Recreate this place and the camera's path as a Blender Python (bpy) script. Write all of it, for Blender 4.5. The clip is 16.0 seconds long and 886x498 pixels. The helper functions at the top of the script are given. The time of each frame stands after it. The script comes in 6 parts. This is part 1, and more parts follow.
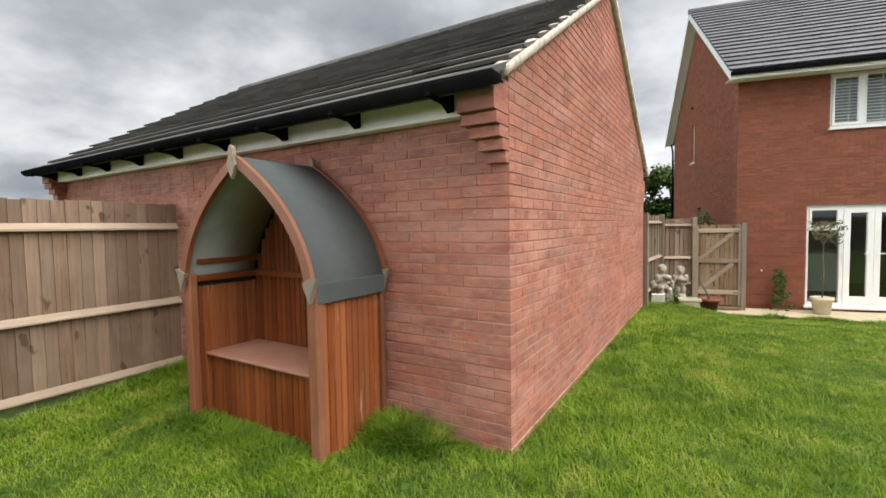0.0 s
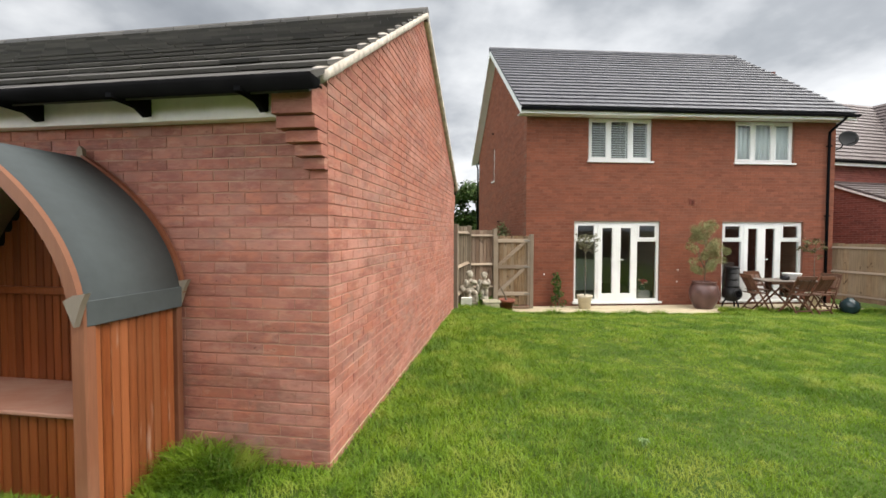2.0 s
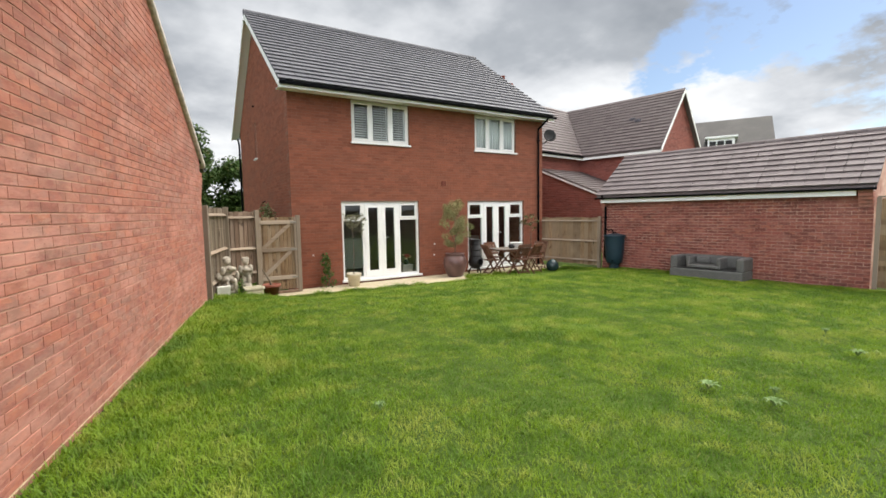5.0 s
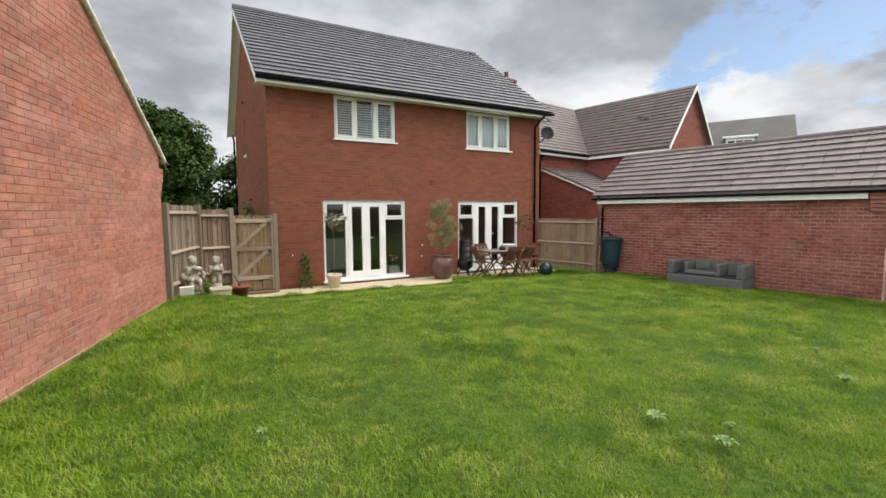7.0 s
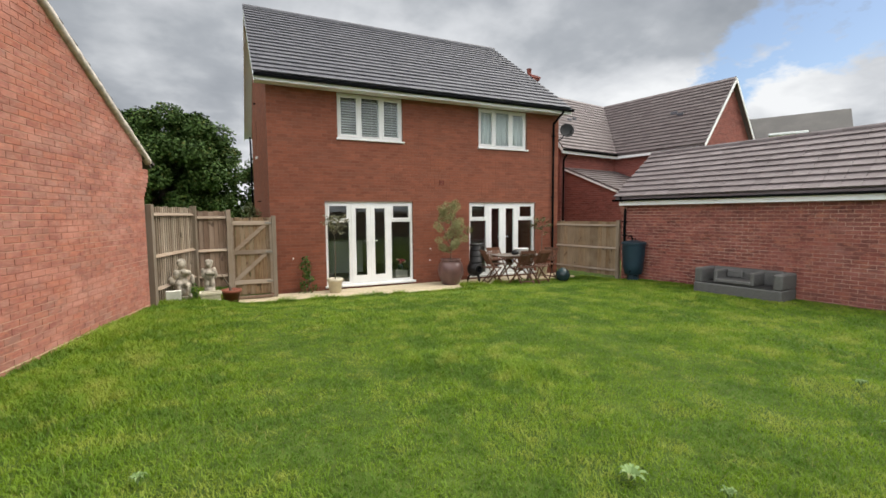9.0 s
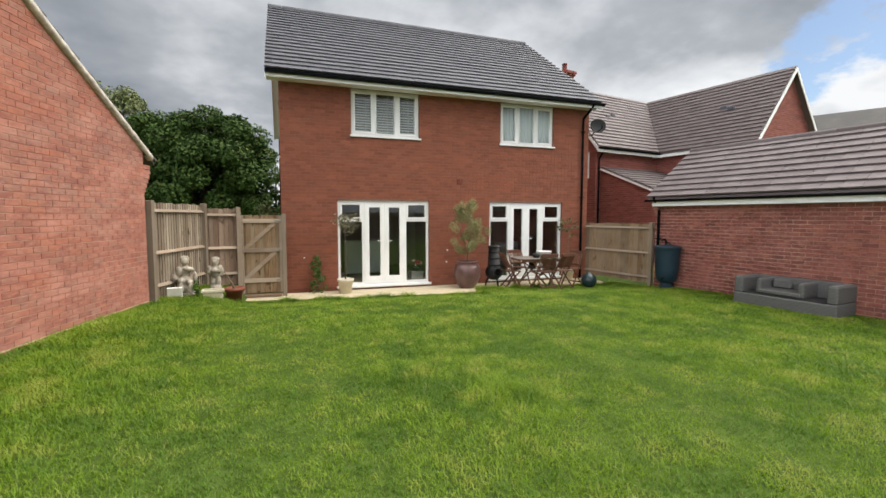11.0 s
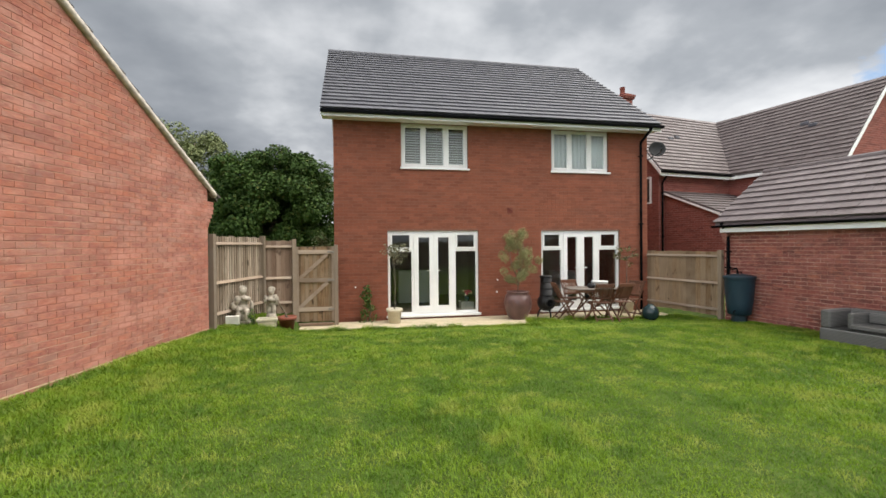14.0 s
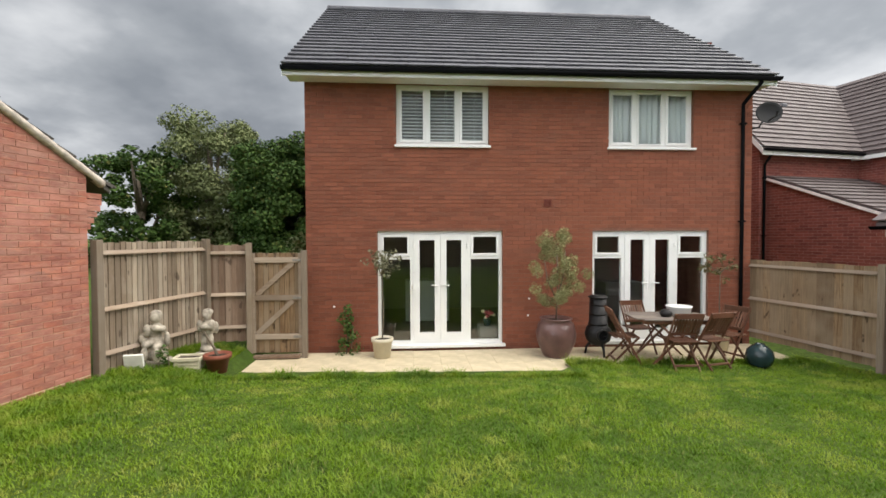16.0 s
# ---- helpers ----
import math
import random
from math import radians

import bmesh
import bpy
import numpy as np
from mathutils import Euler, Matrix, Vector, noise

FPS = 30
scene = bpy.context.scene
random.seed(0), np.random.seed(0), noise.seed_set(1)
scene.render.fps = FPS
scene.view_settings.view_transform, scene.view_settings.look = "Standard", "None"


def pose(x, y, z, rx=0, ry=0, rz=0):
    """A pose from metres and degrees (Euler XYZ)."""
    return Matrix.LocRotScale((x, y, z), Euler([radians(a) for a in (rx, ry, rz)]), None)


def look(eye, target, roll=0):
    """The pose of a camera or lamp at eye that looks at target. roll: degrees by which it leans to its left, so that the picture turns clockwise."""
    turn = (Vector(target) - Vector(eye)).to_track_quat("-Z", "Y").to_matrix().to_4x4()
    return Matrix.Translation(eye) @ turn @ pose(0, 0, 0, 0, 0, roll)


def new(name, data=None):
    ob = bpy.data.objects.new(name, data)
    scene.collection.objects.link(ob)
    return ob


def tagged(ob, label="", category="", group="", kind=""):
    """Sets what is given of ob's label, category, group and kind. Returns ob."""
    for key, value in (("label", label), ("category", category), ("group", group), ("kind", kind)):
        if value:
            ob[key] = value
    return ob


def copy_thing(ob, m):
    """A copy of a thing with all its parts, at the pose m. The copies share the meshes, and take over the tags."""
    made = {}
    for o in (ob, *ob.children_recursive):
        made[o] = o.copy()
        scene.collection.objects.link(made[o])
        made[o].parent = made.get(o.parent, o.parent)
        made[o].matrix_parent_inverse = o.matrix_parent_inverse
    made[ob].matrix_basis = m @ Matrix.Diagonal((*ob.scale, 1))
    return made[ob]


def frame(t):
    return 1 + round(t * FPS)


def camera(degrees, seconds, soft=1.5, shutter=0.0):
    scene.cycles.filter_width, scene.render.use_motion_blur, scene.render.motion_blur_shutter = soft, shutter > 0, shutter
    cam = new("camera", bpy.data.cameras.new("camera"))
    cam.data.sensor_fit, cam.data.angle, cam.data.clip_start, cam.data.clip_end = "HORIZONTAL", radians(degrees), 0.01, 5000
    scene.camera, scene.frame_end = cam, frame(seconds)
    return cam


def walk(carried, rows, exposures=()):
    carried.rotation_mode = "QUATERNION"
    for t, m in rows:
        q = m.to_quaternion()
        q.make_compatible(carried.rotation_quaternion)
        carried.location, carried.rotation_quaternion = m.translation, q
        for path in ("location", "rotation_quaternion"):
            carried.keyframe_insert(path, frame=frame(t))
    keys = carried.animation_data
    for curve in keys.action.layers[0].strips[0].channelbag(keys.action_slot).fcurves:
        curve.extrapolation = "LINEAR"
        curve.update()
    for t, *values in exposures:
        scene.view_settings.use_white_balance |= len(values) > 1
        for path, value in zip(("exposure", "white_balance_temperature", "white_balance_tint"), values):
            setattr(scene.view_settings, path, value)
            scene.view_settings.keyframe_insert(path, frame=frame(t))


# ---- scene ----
cam = camera(89.7, 16.0, soft=1.6)
PATH = [
    (0, (-0.03, 0.006, 1.506), (-0.665, 1.9, 1.407), -0.9),
    (0.5, (-0.034, 0.017, 1.508), (-0.46, 1.969, 1.42), -0.5),
    (1, (-0.027, 0.016, 1.509), (-0.244, 2.003, 1.431), -0.2),
    (1.5, (-0.028, 0.003, 1.51), (-0.059, 2.001, 1.439), 0.0),
    (2, (-0.018, -0.001, 1.509), (0.129, 1.993, 1.44), 0.1),
    (2.5, (-0.012, -0.005, 1.504), (0.293, 1.97, 1.433), -0.1),
    (3, (-0.011, 0.0, 1.497), (0.446, 1.945, 1.415), -0.4),
    (3.5, (-0.011, -0.002, 1.495), (0.6, 1.9, 1.396), -0.7),
    (4, (0.016, -0.017, 1.491), (0.789, 1.823, 1.373), -1.0),
    (4.5, (0.112, -0.041, 1.489), (1.042, 1.724, 1.348), -1.0),
    (5, (0.305, -0.108, 1.509), (1.352, 1.588, 1.344), -1.0),
    (7.5, (1.488, -0.141, 1.514), (2.433, 1.615, 1.351), -0.4),
    (8, (1.71, -0.095, 1.501), (2.613, 1.683, 1.347), -0.5),
    (8.5, (1.923, -0.007, 1.511), (2.791, 1.788, 1.358), -0.5),
    (11, (2.987, 0.266, 1.444), (3.651, 2.147, 1.298), 0.1),
    (11.5, (3.163, 0.266, 1.476), (3.701, 2.189, 1.369), -0.0),
    (12, (3.262, 0.256, 1.471), (3.692, 2.208, 1.397), -0.3),
    (12.5, (3.306, 0.254, 1.462), (3.674, 2.219, 1.41), -0.7),
    (13, (3.315, 0.234, 1.453), (3.673, 2.201, 1.414), -1.0),
    (13.5, (3.303, 0.251, 1.456), (3.685, 2.214, 1.427), -0.8),
    (14, (3.32, 0.271, 1.472), (3.718, 2.231, 1.454), -0.5),
    (14.5, (3.60, 0.860, 1.500), (3.952, 2.829, 1.488), -0.3),
    (15, (3.93, 1.450, 1.627), (4.230, 3.427, 1.588), -0.1),
    (15.5, (4.33, 2.250, 1.695), (4.556, 4.236, 1.637), -0.1),
    (16, (4.76, 3.030, 1.720), (4.902, 5.024, 1.666), -0.2),
]
walk(cam, [(t, look(eye, target, roll)) for t, eye, target, roll in PATH],
     exposures=((0.0, 0.90), (2.5, 0.97), (5.0, 0.88), (8.0, 0.72), (12.5, 0.78), (16.0, 0.75)))

# ---- world, sun, exposure ----
world = bpy.data.worlds.new("sky")
scene.world = world
world.use_nodes = True
wn, wl = world.node_tree.nodes, world.node_tree.links
wn.clear()
SUN_ELEV, SUN_AZ = radians(56), radians(106)   # azimuth from north (+y) towards +x


def wnode(kind, **kw):
    n = wn.new(kind)
    for k, val in kw.items():
        n.inputs[k].default_value = val
    return n


sky = wn.new("ShaderNodeTexSky")
sky.sky_type, sky.sun_disc = "NISHITA", False
sky.sun_elevation, sky.sun_rotation = SUN_ELEV, SUN_AZ
co = wn.new("ShaderNodeTexCoord")
sep = wn.new("ShaderNodeSeparateXYZ")
wl.new(co.outputs["Generated"], sep.inputs[0])


def wmath(op, a, b=None):
    n = wn.new("ShaderNodeMath")
    n.operation = op
    for i, val in enumerate((a, b)):
        if val is None:
            continue
        if isinstance(val, (int, float)):
            n.inputs[i].default_value = val
        else:
            wl.new(val, n.inputs[i])
    return n.outputs[0]


den = wmath("ADD", wmath("MAXIMUM", sep.outputs["Z"], 0.0), 0.30)
flat = wn.new("ShaderNodeCombineXYZ")
wl.new(wmath("DIVIDE", sep.outputs["X"], den), flat.inputs["X"])
wl.new(wmath("DIVIDE", sep.outputs["Y"], den), flat.inputs["Y"])


def wnoise(scale, detail, rough, shift):
    m = wn.new("ShaderNodeVectorMath")
    m.operation = "ADD"
    m.inputs[1].default_value = shift
    wl.new(flat.outputs[0], m.inputs[0])
    n = wnode("ShaderNodeTexNoise", Scale=scale, Detail=detail, Roughness=rough)
    wl.new(m.outputs[0], n.inputs["Vector"])
    return n.outputs["Fac"]


def wramp(fac, *stops):
    r = wn.new("ShaderNodeValToRGB")
    r.color_ramp.elements[0].position, r.color_ramp.elements[0].color = stops[0][0], (*stops[0][1], 1)
    r.color_ramp.elements[1].position, r.color_ramp.elements[1].color = stops[-1][0], (*stops[-1][1], 1)
    for p, c in stops[1:-1]:
        r.color_ramp.elements.new(p).color = (*c, 1)
    wl.new(fac, r.inputs[0])
    return r.outputs["Color"]


# layered grey stratocumulus, with an opening of blue low in the east
shape = wmath("ADD", wmath("MULTIPLY", wnoise(1.0, 5.0, 0.5, (3.1, 1.7, 0.0)), 0.75),
              wmath("MULTIPLY", wnoise(3.2, 6.0, 0.55, (7.3, 2.9, 4.0)), 0.25))
cloud = wramp(shape, (0.37, (0.27, 0.295, 0.33)), (0.46, (0.40, 0.425, 0.46)), (0.53, (0.62, 0.64, 0.67)), (0.60, (0.82, 0.835, 0.85)))
east = wn.new("ShaderNodeVectorMath")
east.operation = "DOT_PRODUCT"
east.inputs[1].default_value = Vector((0.93, 0.25, 0.27)).normalized()
wl.new(co.outputs["Generated"], east.inputs[0])
gap = wmath("ADD", wmath("MULTIPLY", east.outputs["Value"], 3.0), wmath("MULTIPLY", wnoise(2.6, 6.0, 0.6, (1.0, 9.0, 2.0)), 1.5))
hole_map = wn.new("ShaderNodeMapRange")
wl.new(gap, hole_map.inputs["Value"])
hole_map.inputs["From Min"].default_value, hole_map.inputs["From Max"].default_value = 3.66, 3.80
bg_cloud, bg_sky = wnode("ShaderNodeBackground", Strength=0.60), wnode("ShaderNodeBackground", Strength=0.085)
thin = wn.new("ShaderNodeMapRange")
wl.new(sep.outputs["X"], thin.inputs["Value"])
for key, val in zip(("From Min", "From Max", "To Min", "To Max"), (-0.75, 0.6, 0.61, 0.68)):
    thin.inputs[key].default_value = val
# added brightness in the unseen south-west sky, behind the garage, lifts the west gable
south_west_fill = wmath("MULTIPLY", wmath("MAXIMUM", wmath("MULTIPLY", sep.outputs["X"], -1.0), 0.0), wmath("MAXIMUM", wmath("SUBTRACT", 0.24, sep.outputs["Y"]), 0.0))
wl.new(wmath("ADD", thin.outputs[0], wmath("MULTIPLY", south_west_fill, 4.2)), bg_cloud.inputs["Strength"])
wl.new(cloud, bg_cloud.inputs["Color"])
wl.new(sky.outputs[0], bg_sky.inputs["Color"])
mixer, wout = wn.new("ShaderNodeMixShader"), wn.new("ShaderNodeOutputWorld")
wl.new(hole_map.outputs[0], mixer.inputs[0])
wl.new(bg_cloud.outputs[0], mixer.inputs[1])
wl.new(bg_sky.outputs[0], mixer.inputs[2])
wl.new(mixer.outputs[0], wout.inputs[0])

# a veiled sun, high over the eastern gardens
sun_data = bpy.data.lights.new("sun", "SUN")
sun_data.energy, sun_data.angle, sun_data.color = 3.6, radians(75), (1.0, 0.955, 0.885)
sun = new("sun", sun_data)
sun_dir = Vector((math.sin(SUN_AZ) * math.cos(SUN_ELEV), math.cos(SUN_AZ) * math.cos(SUN_ELEV), math.sin(SUN_ELEV)))
sun.matrix_basis = look(sun_dir * 60, (0, 0, 0))


# ---- materials ----
class Mat:
    """A small builder for node materials: a principled surface with helpers for masks, mixes and relief."""

    def __init__(self, name, rough=0.7, metal=0.0, spec=0.4, world=False):
        self.m = bpy.data.materials.new(name)
        self.m.use_nodes = True
        self.n, self.l = self.m.node_tree.nodes, self.m.node_tree.links
        self.b = self.n["Principled BSDF"]
        self.b.inputs["Roughness"].default_value = rough
        self.b.inputs["Metallic"].default_value = metal
        self.b.inputs["Specular IOR Level"].default_value = spec
        self.co = self.n.new("ShaderNodeNewGeometry").outputs["Position"] if world else self.n.new("ShaderNodeTexCoord").outputs["Object"]

    def put(self, sock, val):
        if isinstance(val, bpy.types.NodeSocket):
            self.l.new(val, sock)
        elif isinstance(val, tuple) and len(val) == 3 and sock.type == "RGBA":
            sock.default_value = (*val, 1)
        else:
            sock.default_value = val

    def noise(self, scale, detail=4.0, rough=0.55, stretch=(1, 1, 1), at=None):
        mp = self.n.new("ShaderNodeMapping")
        mp.inputs["Scale"].default_value = stretch
        self.l.new(at or self.co, mp.inputs["Vector"])
        t = self.n.new("ShaderNodeTexNoise")
        t.inputs["Scale"].default_value, t.inputs["Detail"].default_value, t.inputs["Roughness"].default_value = scale, detail, rough
        self.l.new(mp.outputs[0], t.inputs["Vector"])
        return t.outputs["Fac"]

    def rng(self, fac, lo, hi, a=0.0, b=1.0):
        r = self.n.new("ShaderNodeMapRange")
        self.l.new(fac, r.inputs["Value"])
        for k, val in zip(("From Min", "From Max", "To Min", "To Max"), (lo, hi, a, b)):
            r.inputs[k].default_value = val
        return r.outputs[0]

    def mix(self, fac, a, b, mode="MIX"):
        x = self.n.new("ShaderNodeMix")
        x.data_type, x.blend_type = "RGBA", mode
        self.put(x.inputs[0], fac)
        self.put(x.inputs[6], a)
        self.put(x.inputs[7], b)
        return x.outputs[2]

    def math(self, op, a, b=0.0):
        x = self.n.new("ShaderNodeMath")
        x.operation = op
        self.put(x.inputs[0], a)
        self.put(x.inputs[1], b)
        return x.outputs[0]

    def rand(self):
        o = self.n.new("ShaderNodeObjectInfo").outputs["Random"]
        i = self.n.new("ShaderNodeNewGeometry").outputs["Random Per Island"]
        return self.math("FRACT", self.math("ADD", o, i))

    def white(self, val, k):
        w = self.n.new("ShaderNodeTexWhiteNoise")
        w.noise_dimensions = "1D"
        self.l.new(self.math("MULTIPLY", val, k), w.inputs["W"])
        return w.outputs["Value"]

    def color(self, val):
        self.put(self.b.inputs["Base Color"], val)
        return self

    def bump(self, height, dist, strength=1.0):
        x = self.n.new("ShaderNodeBump")
        x.inputs["Distance"].default_value, x.inputs["Strength"].default_value = dist, strength
        self.l.new(height, x.inputs["Height"])
        if self.b.inputs["Normal"].is_linked:
            self.l.new(self.b.inputs["Normal"].links[0].from_socket, x.inputs["Normal"])
        self.l.new(x.outputs[0], self.b.inputs["Normal"])
        return self


def brick_mat(name, dark, mid, light, grey, warm=(0.36, 0.135, 0.075), mark=None):
    """Single fired clay bricks: each with its own shade, creases and scuffs."""
    k = Mat(name, 0.88, 0, 0.25, True)
    r = k.rand()
    c = k.mix(k.rng(r, 0.1, 0.9), dark, mid)
    c = k.mix(k.rng(k.white(r, 91.7), 0.6, 1.0, 0, 0.6), c, light)
    c = k.mix(k.rng(k.white(r, 37.3), 0.88, 0.97, 0, 0.45), c, grey)
    crease = k.noise(18, 5, 0.65, (0.6, 0.6, 3.0))
    c = k.mix(k.rng(crease, 0.35, 0.7, 0.0, 0.45), c, light)
    c = k.mix(k.rng(k.noise(9, 4), 0.58, 0.75, 0.0, 0.45), c, dark)
    drag = k.noise(1.0, 4, 0.6, (0.9, 0.9, 4.5))
    c = k.mix(k.rng(drag, 0.5, 0.64, 0.0, 0.6), c, grey)
    c = k.mix(k.rng(drag, 0.34, 0.46, 0.35, 0.0), c, light)
    c = k.mix(k.rng(k.noise(0.7, 3, 0.6), 0.5, 0.7, 0.0, 0.35), c, warm)
    if mark:
        # brown and grey-lilac fire marks, more of them in some stretches of the wall
        zone = k.rng(k.noise(0.9, 3, 0.6, (1, 1, 1.6)), 0.40, 0.62, 0.25, 1.0)
        spot = k.rng(k.noise(5.5, 4, 0.65, (1, 1, 1.5)), 0.47, 0.60, 0.0, 0.85)
        c = k.mix(k.math("MULTIPLY", zone, spot), c, mark)
        c = k.mix(k.math("MULTIPLY", zone, k.rng(k.white(r, 53.1), 0.78, 0.95, 0.0, 0.45)), c, grey)
        c = k.mix(k.rng(k.white(r, 12.7), 0.8, 1.0, 0.0, 0.35), c, warm)
        # mottling within the bricks, pale orange against plum
        c = k.mix(k.rng(k.noise(4.6, 5, 0.7, (1, 1, 2.6)), 0.52, 0.64, 0.0, 0.7), c, (0.425, 0.160, 0.100))
        c = k.mix(k.rng(k.noise(5.3, 5, 0.7, (1, 1, 2.8)), 0.38, 0.48, 0.65, 0.0), c, (0.235, 0.085, 0.070))
        # bleached, pinkish stretches and lime smears that run over the joints
        c = k.mix(k.rng(k.noise(1.3, 5, 0.7, (1, 1, 2.4)), 0.50, 0.66, 0.0, 0.6), c, tuple(min(1.0, x * 1.12 + 0.03) for x in light))
        c = k.mix(k.rng(k.noise(7.0, 5, 0.7, (1, 1, 3.5)), 0.55, 0.67, 0.0, 0.5), c, (0.46, 0.255, 0.185))
        c = k.mix(k.rng(k.noise(3.1, 4, 0.6, (1, 1, 3.0)), 0.60, 0.70, 0.0, 0.4), c, (0.27, 0.165, 0.140))
        nick = k.noise(26, 2, 0.5, (1, 1, 2.2))
        c = k.mix(k.rng(nick, 0.69, 0.75, 0.0, 0.7), c, tuple(x * 0.45 for x in dark))
    return k.color(c).bump(crease, 0.004, 0.7).bump(k.noise(160, 3), 0.0012, 0.6).m


def brickwork_mat(name, dark, mid, light, mortar, stain=0.25):
    """Whole brick walls that stay far off: stretcher bond with recessed joints."""
    k = Mat(name, 0.88, 0, 0.25)
    s = k.n.new("ShaderNodeSeparateXYZ")
    k.l.new(k.co, s.inputs[0])
    v2 = k.n.new("ShaderNodeCombineXYZ")
    k.l.new(k.math("ADD", s.outputs["X"], s.outputs["Y"]), v2.inputs["X"])
    k.l.new(s.outputs["Z"], v2.inputs["Y"])
    t = k.n.new("ShaderNodeTexBrick")
    t.offset = 0.5
    k.l.new(v2.outputs[0], t.inputs["Vector"])
    for key, val in dict(Scale=1.0, Bias=0.0).items():
        t.inputs[key].default_value = val
    t.inputs["Mortar Size"].default_value = 0.0055
    t.inputs["Mortar Smooth"].default_value = 0.3
    t.inputs["Brick Width"].default_value = 0.225
    t.inputs["Row Height"].default_value = 0.075
    k.put(t.inputs["Color1"], dark)
    k.put(t.inputs["Color2"], light)
    k.put(t.inputs["Mortar"], mortar)
    c = k.mix(0.3, t.outputs["Color"], mid)
    c = k.mix(t.outputs["Fac"], c, mortar)
    rows = k.noise(1.0, 3, 0.6, (0.5, 0.5, 7.0))
    c = k.mix(k.rng(rows, 0.42, 0.7, 0.0, 0.5), c, light)
    c = k.mix(k.rng(rows, 0.3, 0.46, 0.45, 0.0), c, dark)
    c = k.mix(k.rng(k.noise(0.5, 4, 0.6), 0.45, 0.75, 0.0, stain), c, mid)
    c = k.mix(k.rng(k.noise(14, 4), 0.4, 0.7, 0.0, 0.3), c, dark)
    return k.color(c).bump(k.math("SUBTRACT", 1.0, t.outputs["Fac"]), 0.006, 0.8).bump(k.noise(60, 3), 0.002, 0.4).m


def tile_mat(name, base, light, moss):
    k = Mat(name, 0.62, 0, 0.45, True)
    r = k.rand()
    c = k.mix(k.rng(r, 0, 1), base, light)
    c = k.mix(k.rng(k.noise(7, 5), 0.5, 0.75, 0, 0.5), c, moss)
    c = k.mix(k.rng(k.noise(0.8, 4), 0.45, 0.7, 0, 0.4), c, light)
    return k.color(c).bump(k.noise(70, 4), 0.002, 0.5).m


def wood_mat(name, dark, light, grey, along=(9, 9, 0.5), rough=0.75, wear=0.5, knots=True, streak=None):
    k = Mat(name, rough, 0, 0.3, True)
    r = k.rand()
    grain = k.noise(6, 6, 0.6, along)
    c = k.mix(k.rng(grain, 0.3, 0.7), dark, light)
    c = k.mix(k.rng(r, 0, 1, 0, 0.6), c, grey)
    c = k.mix(k.rng(k.white(r, 43.7), 0.35, 1.0, 0, 0.75), c, dark)
    c = k.mix(k.rng(k.noise(2.2, 4), 0.5, 0.75, 0, wear), c, grey)
    shade = k.n.new("ShaderNodeCombineColor")
    for ch in range(3):
        k.l.new(k.rng(k.white(r, 17.9), 0.0, 1.0, 0.76, 1.12), shade.inputs[ch])
    c = k.mix(1.0, c, shade.outputs[0], "MULTIPLY")
    if streak:
        c = k.mix(k.rng(k.noise(1.0, 4, 0.6, (14, 14, 1.6)), 0.60, 0.70, 0, 0.75), c, streak)
    if knots:
        kn = k.noise(5.5, 2, 0.4, (1.6, 1.6, 0.9))
        c = k.mix(k.rng(kn, 0.67, 0.72, 0, 0.75), c, tuple(x * 0.45 for x in dark))
    return k.color(c).bump(grain, 0.003, 0.5).m


def plain_mat(name, col, rough=0.5, metal=0.0, vary=0.15, scale=6.0, bump=0.0, spec=0.4):
    k = Mat(name, rough, metal, spec)
    n = k.noise(scale, 5)
    c = k.mix(k.rng(n, 0.3, 0.7), tuple(x * (1 - vary) for x in col), tuple(min(1, x * (1 + vary)) for x in col))
    k.color(c)
    if bump:
        k.bump(k.noise(scale * 8, 4), bump, 0.6)
    return k.m


def glass_mat():
    m = bpy.data.materials.new("window_glass")
    m.use_nodes = True
    n, l = m.node_tree.nodes, m.node_tree.links
    n.clear()
    o, mx = n.new("ShaderNodeOutputMaterial"), n.new("ShaderNodeMixShader")
    tr, gl, fr = n.new("ShaderNodeBsdfTransparent"), n.new("ShaderNodeBsdfGlossy"), n.new("ShaderNodeLayerWeight")
    pw, ad = n.new("ShaderNodeMath"), n.new("ShaderNodeMath")
    tr.inputs[0].default_value = (0.90, 0.93, 0.92, 1)
    gl.inputs["Roughness"].default_value = 0.015
    fr.inputs["Blend"].default_value = 0.5
    pw.operation, ad.operation = "POWER", "MULTIPLY_ADD"
    pw.inputs[1].default_value = 4.0
    ad.inputs[1].default_value, ad.inputs[2].default_value = 0.9, 0.07
    l.new(fr.outputs["Facing"], pw.inputs[0])
    l.new(pw.outputs[0], ad.inputs[0])
    l.new(ad.outputs[0], mx.inputs[0])
    l.new(tr.outputs[0], mx.inputs[1])
    l.new(gl.outputs[0], mx.inputs[2])
    l.new(mx.outputs[0], o.inputs[0])
    return m


BRICK = brick_mat("garage_brick", (0.205, 0.074, 0.056), (0.325, 0.114, 0.080), (0.430, 0.195, 0.145), (0.310, 0.185, 0.150), (0.420, 0.140, 0.076), (0.235, 0.115, 0.085))
def mortar_mat(name, pale, stained):
    """Lime mortar, clean in places and stained to the brick's own red in others."""
    k = Mat(name, 0.95, 0, 0.2, True)
    c = k.mix(k.rng(k.noise(1.1, 4, 0.65, (1, 1, 2.2)), 0.40, 0.60), stained, pale)
    c = k.mix(k.rng(k.noise(9, 4), 0.45, 0.7, 0.0, 0.6), c, stained)
    return k.color(c).bump(k.noise(90, 3), 0.002, 0.6).m


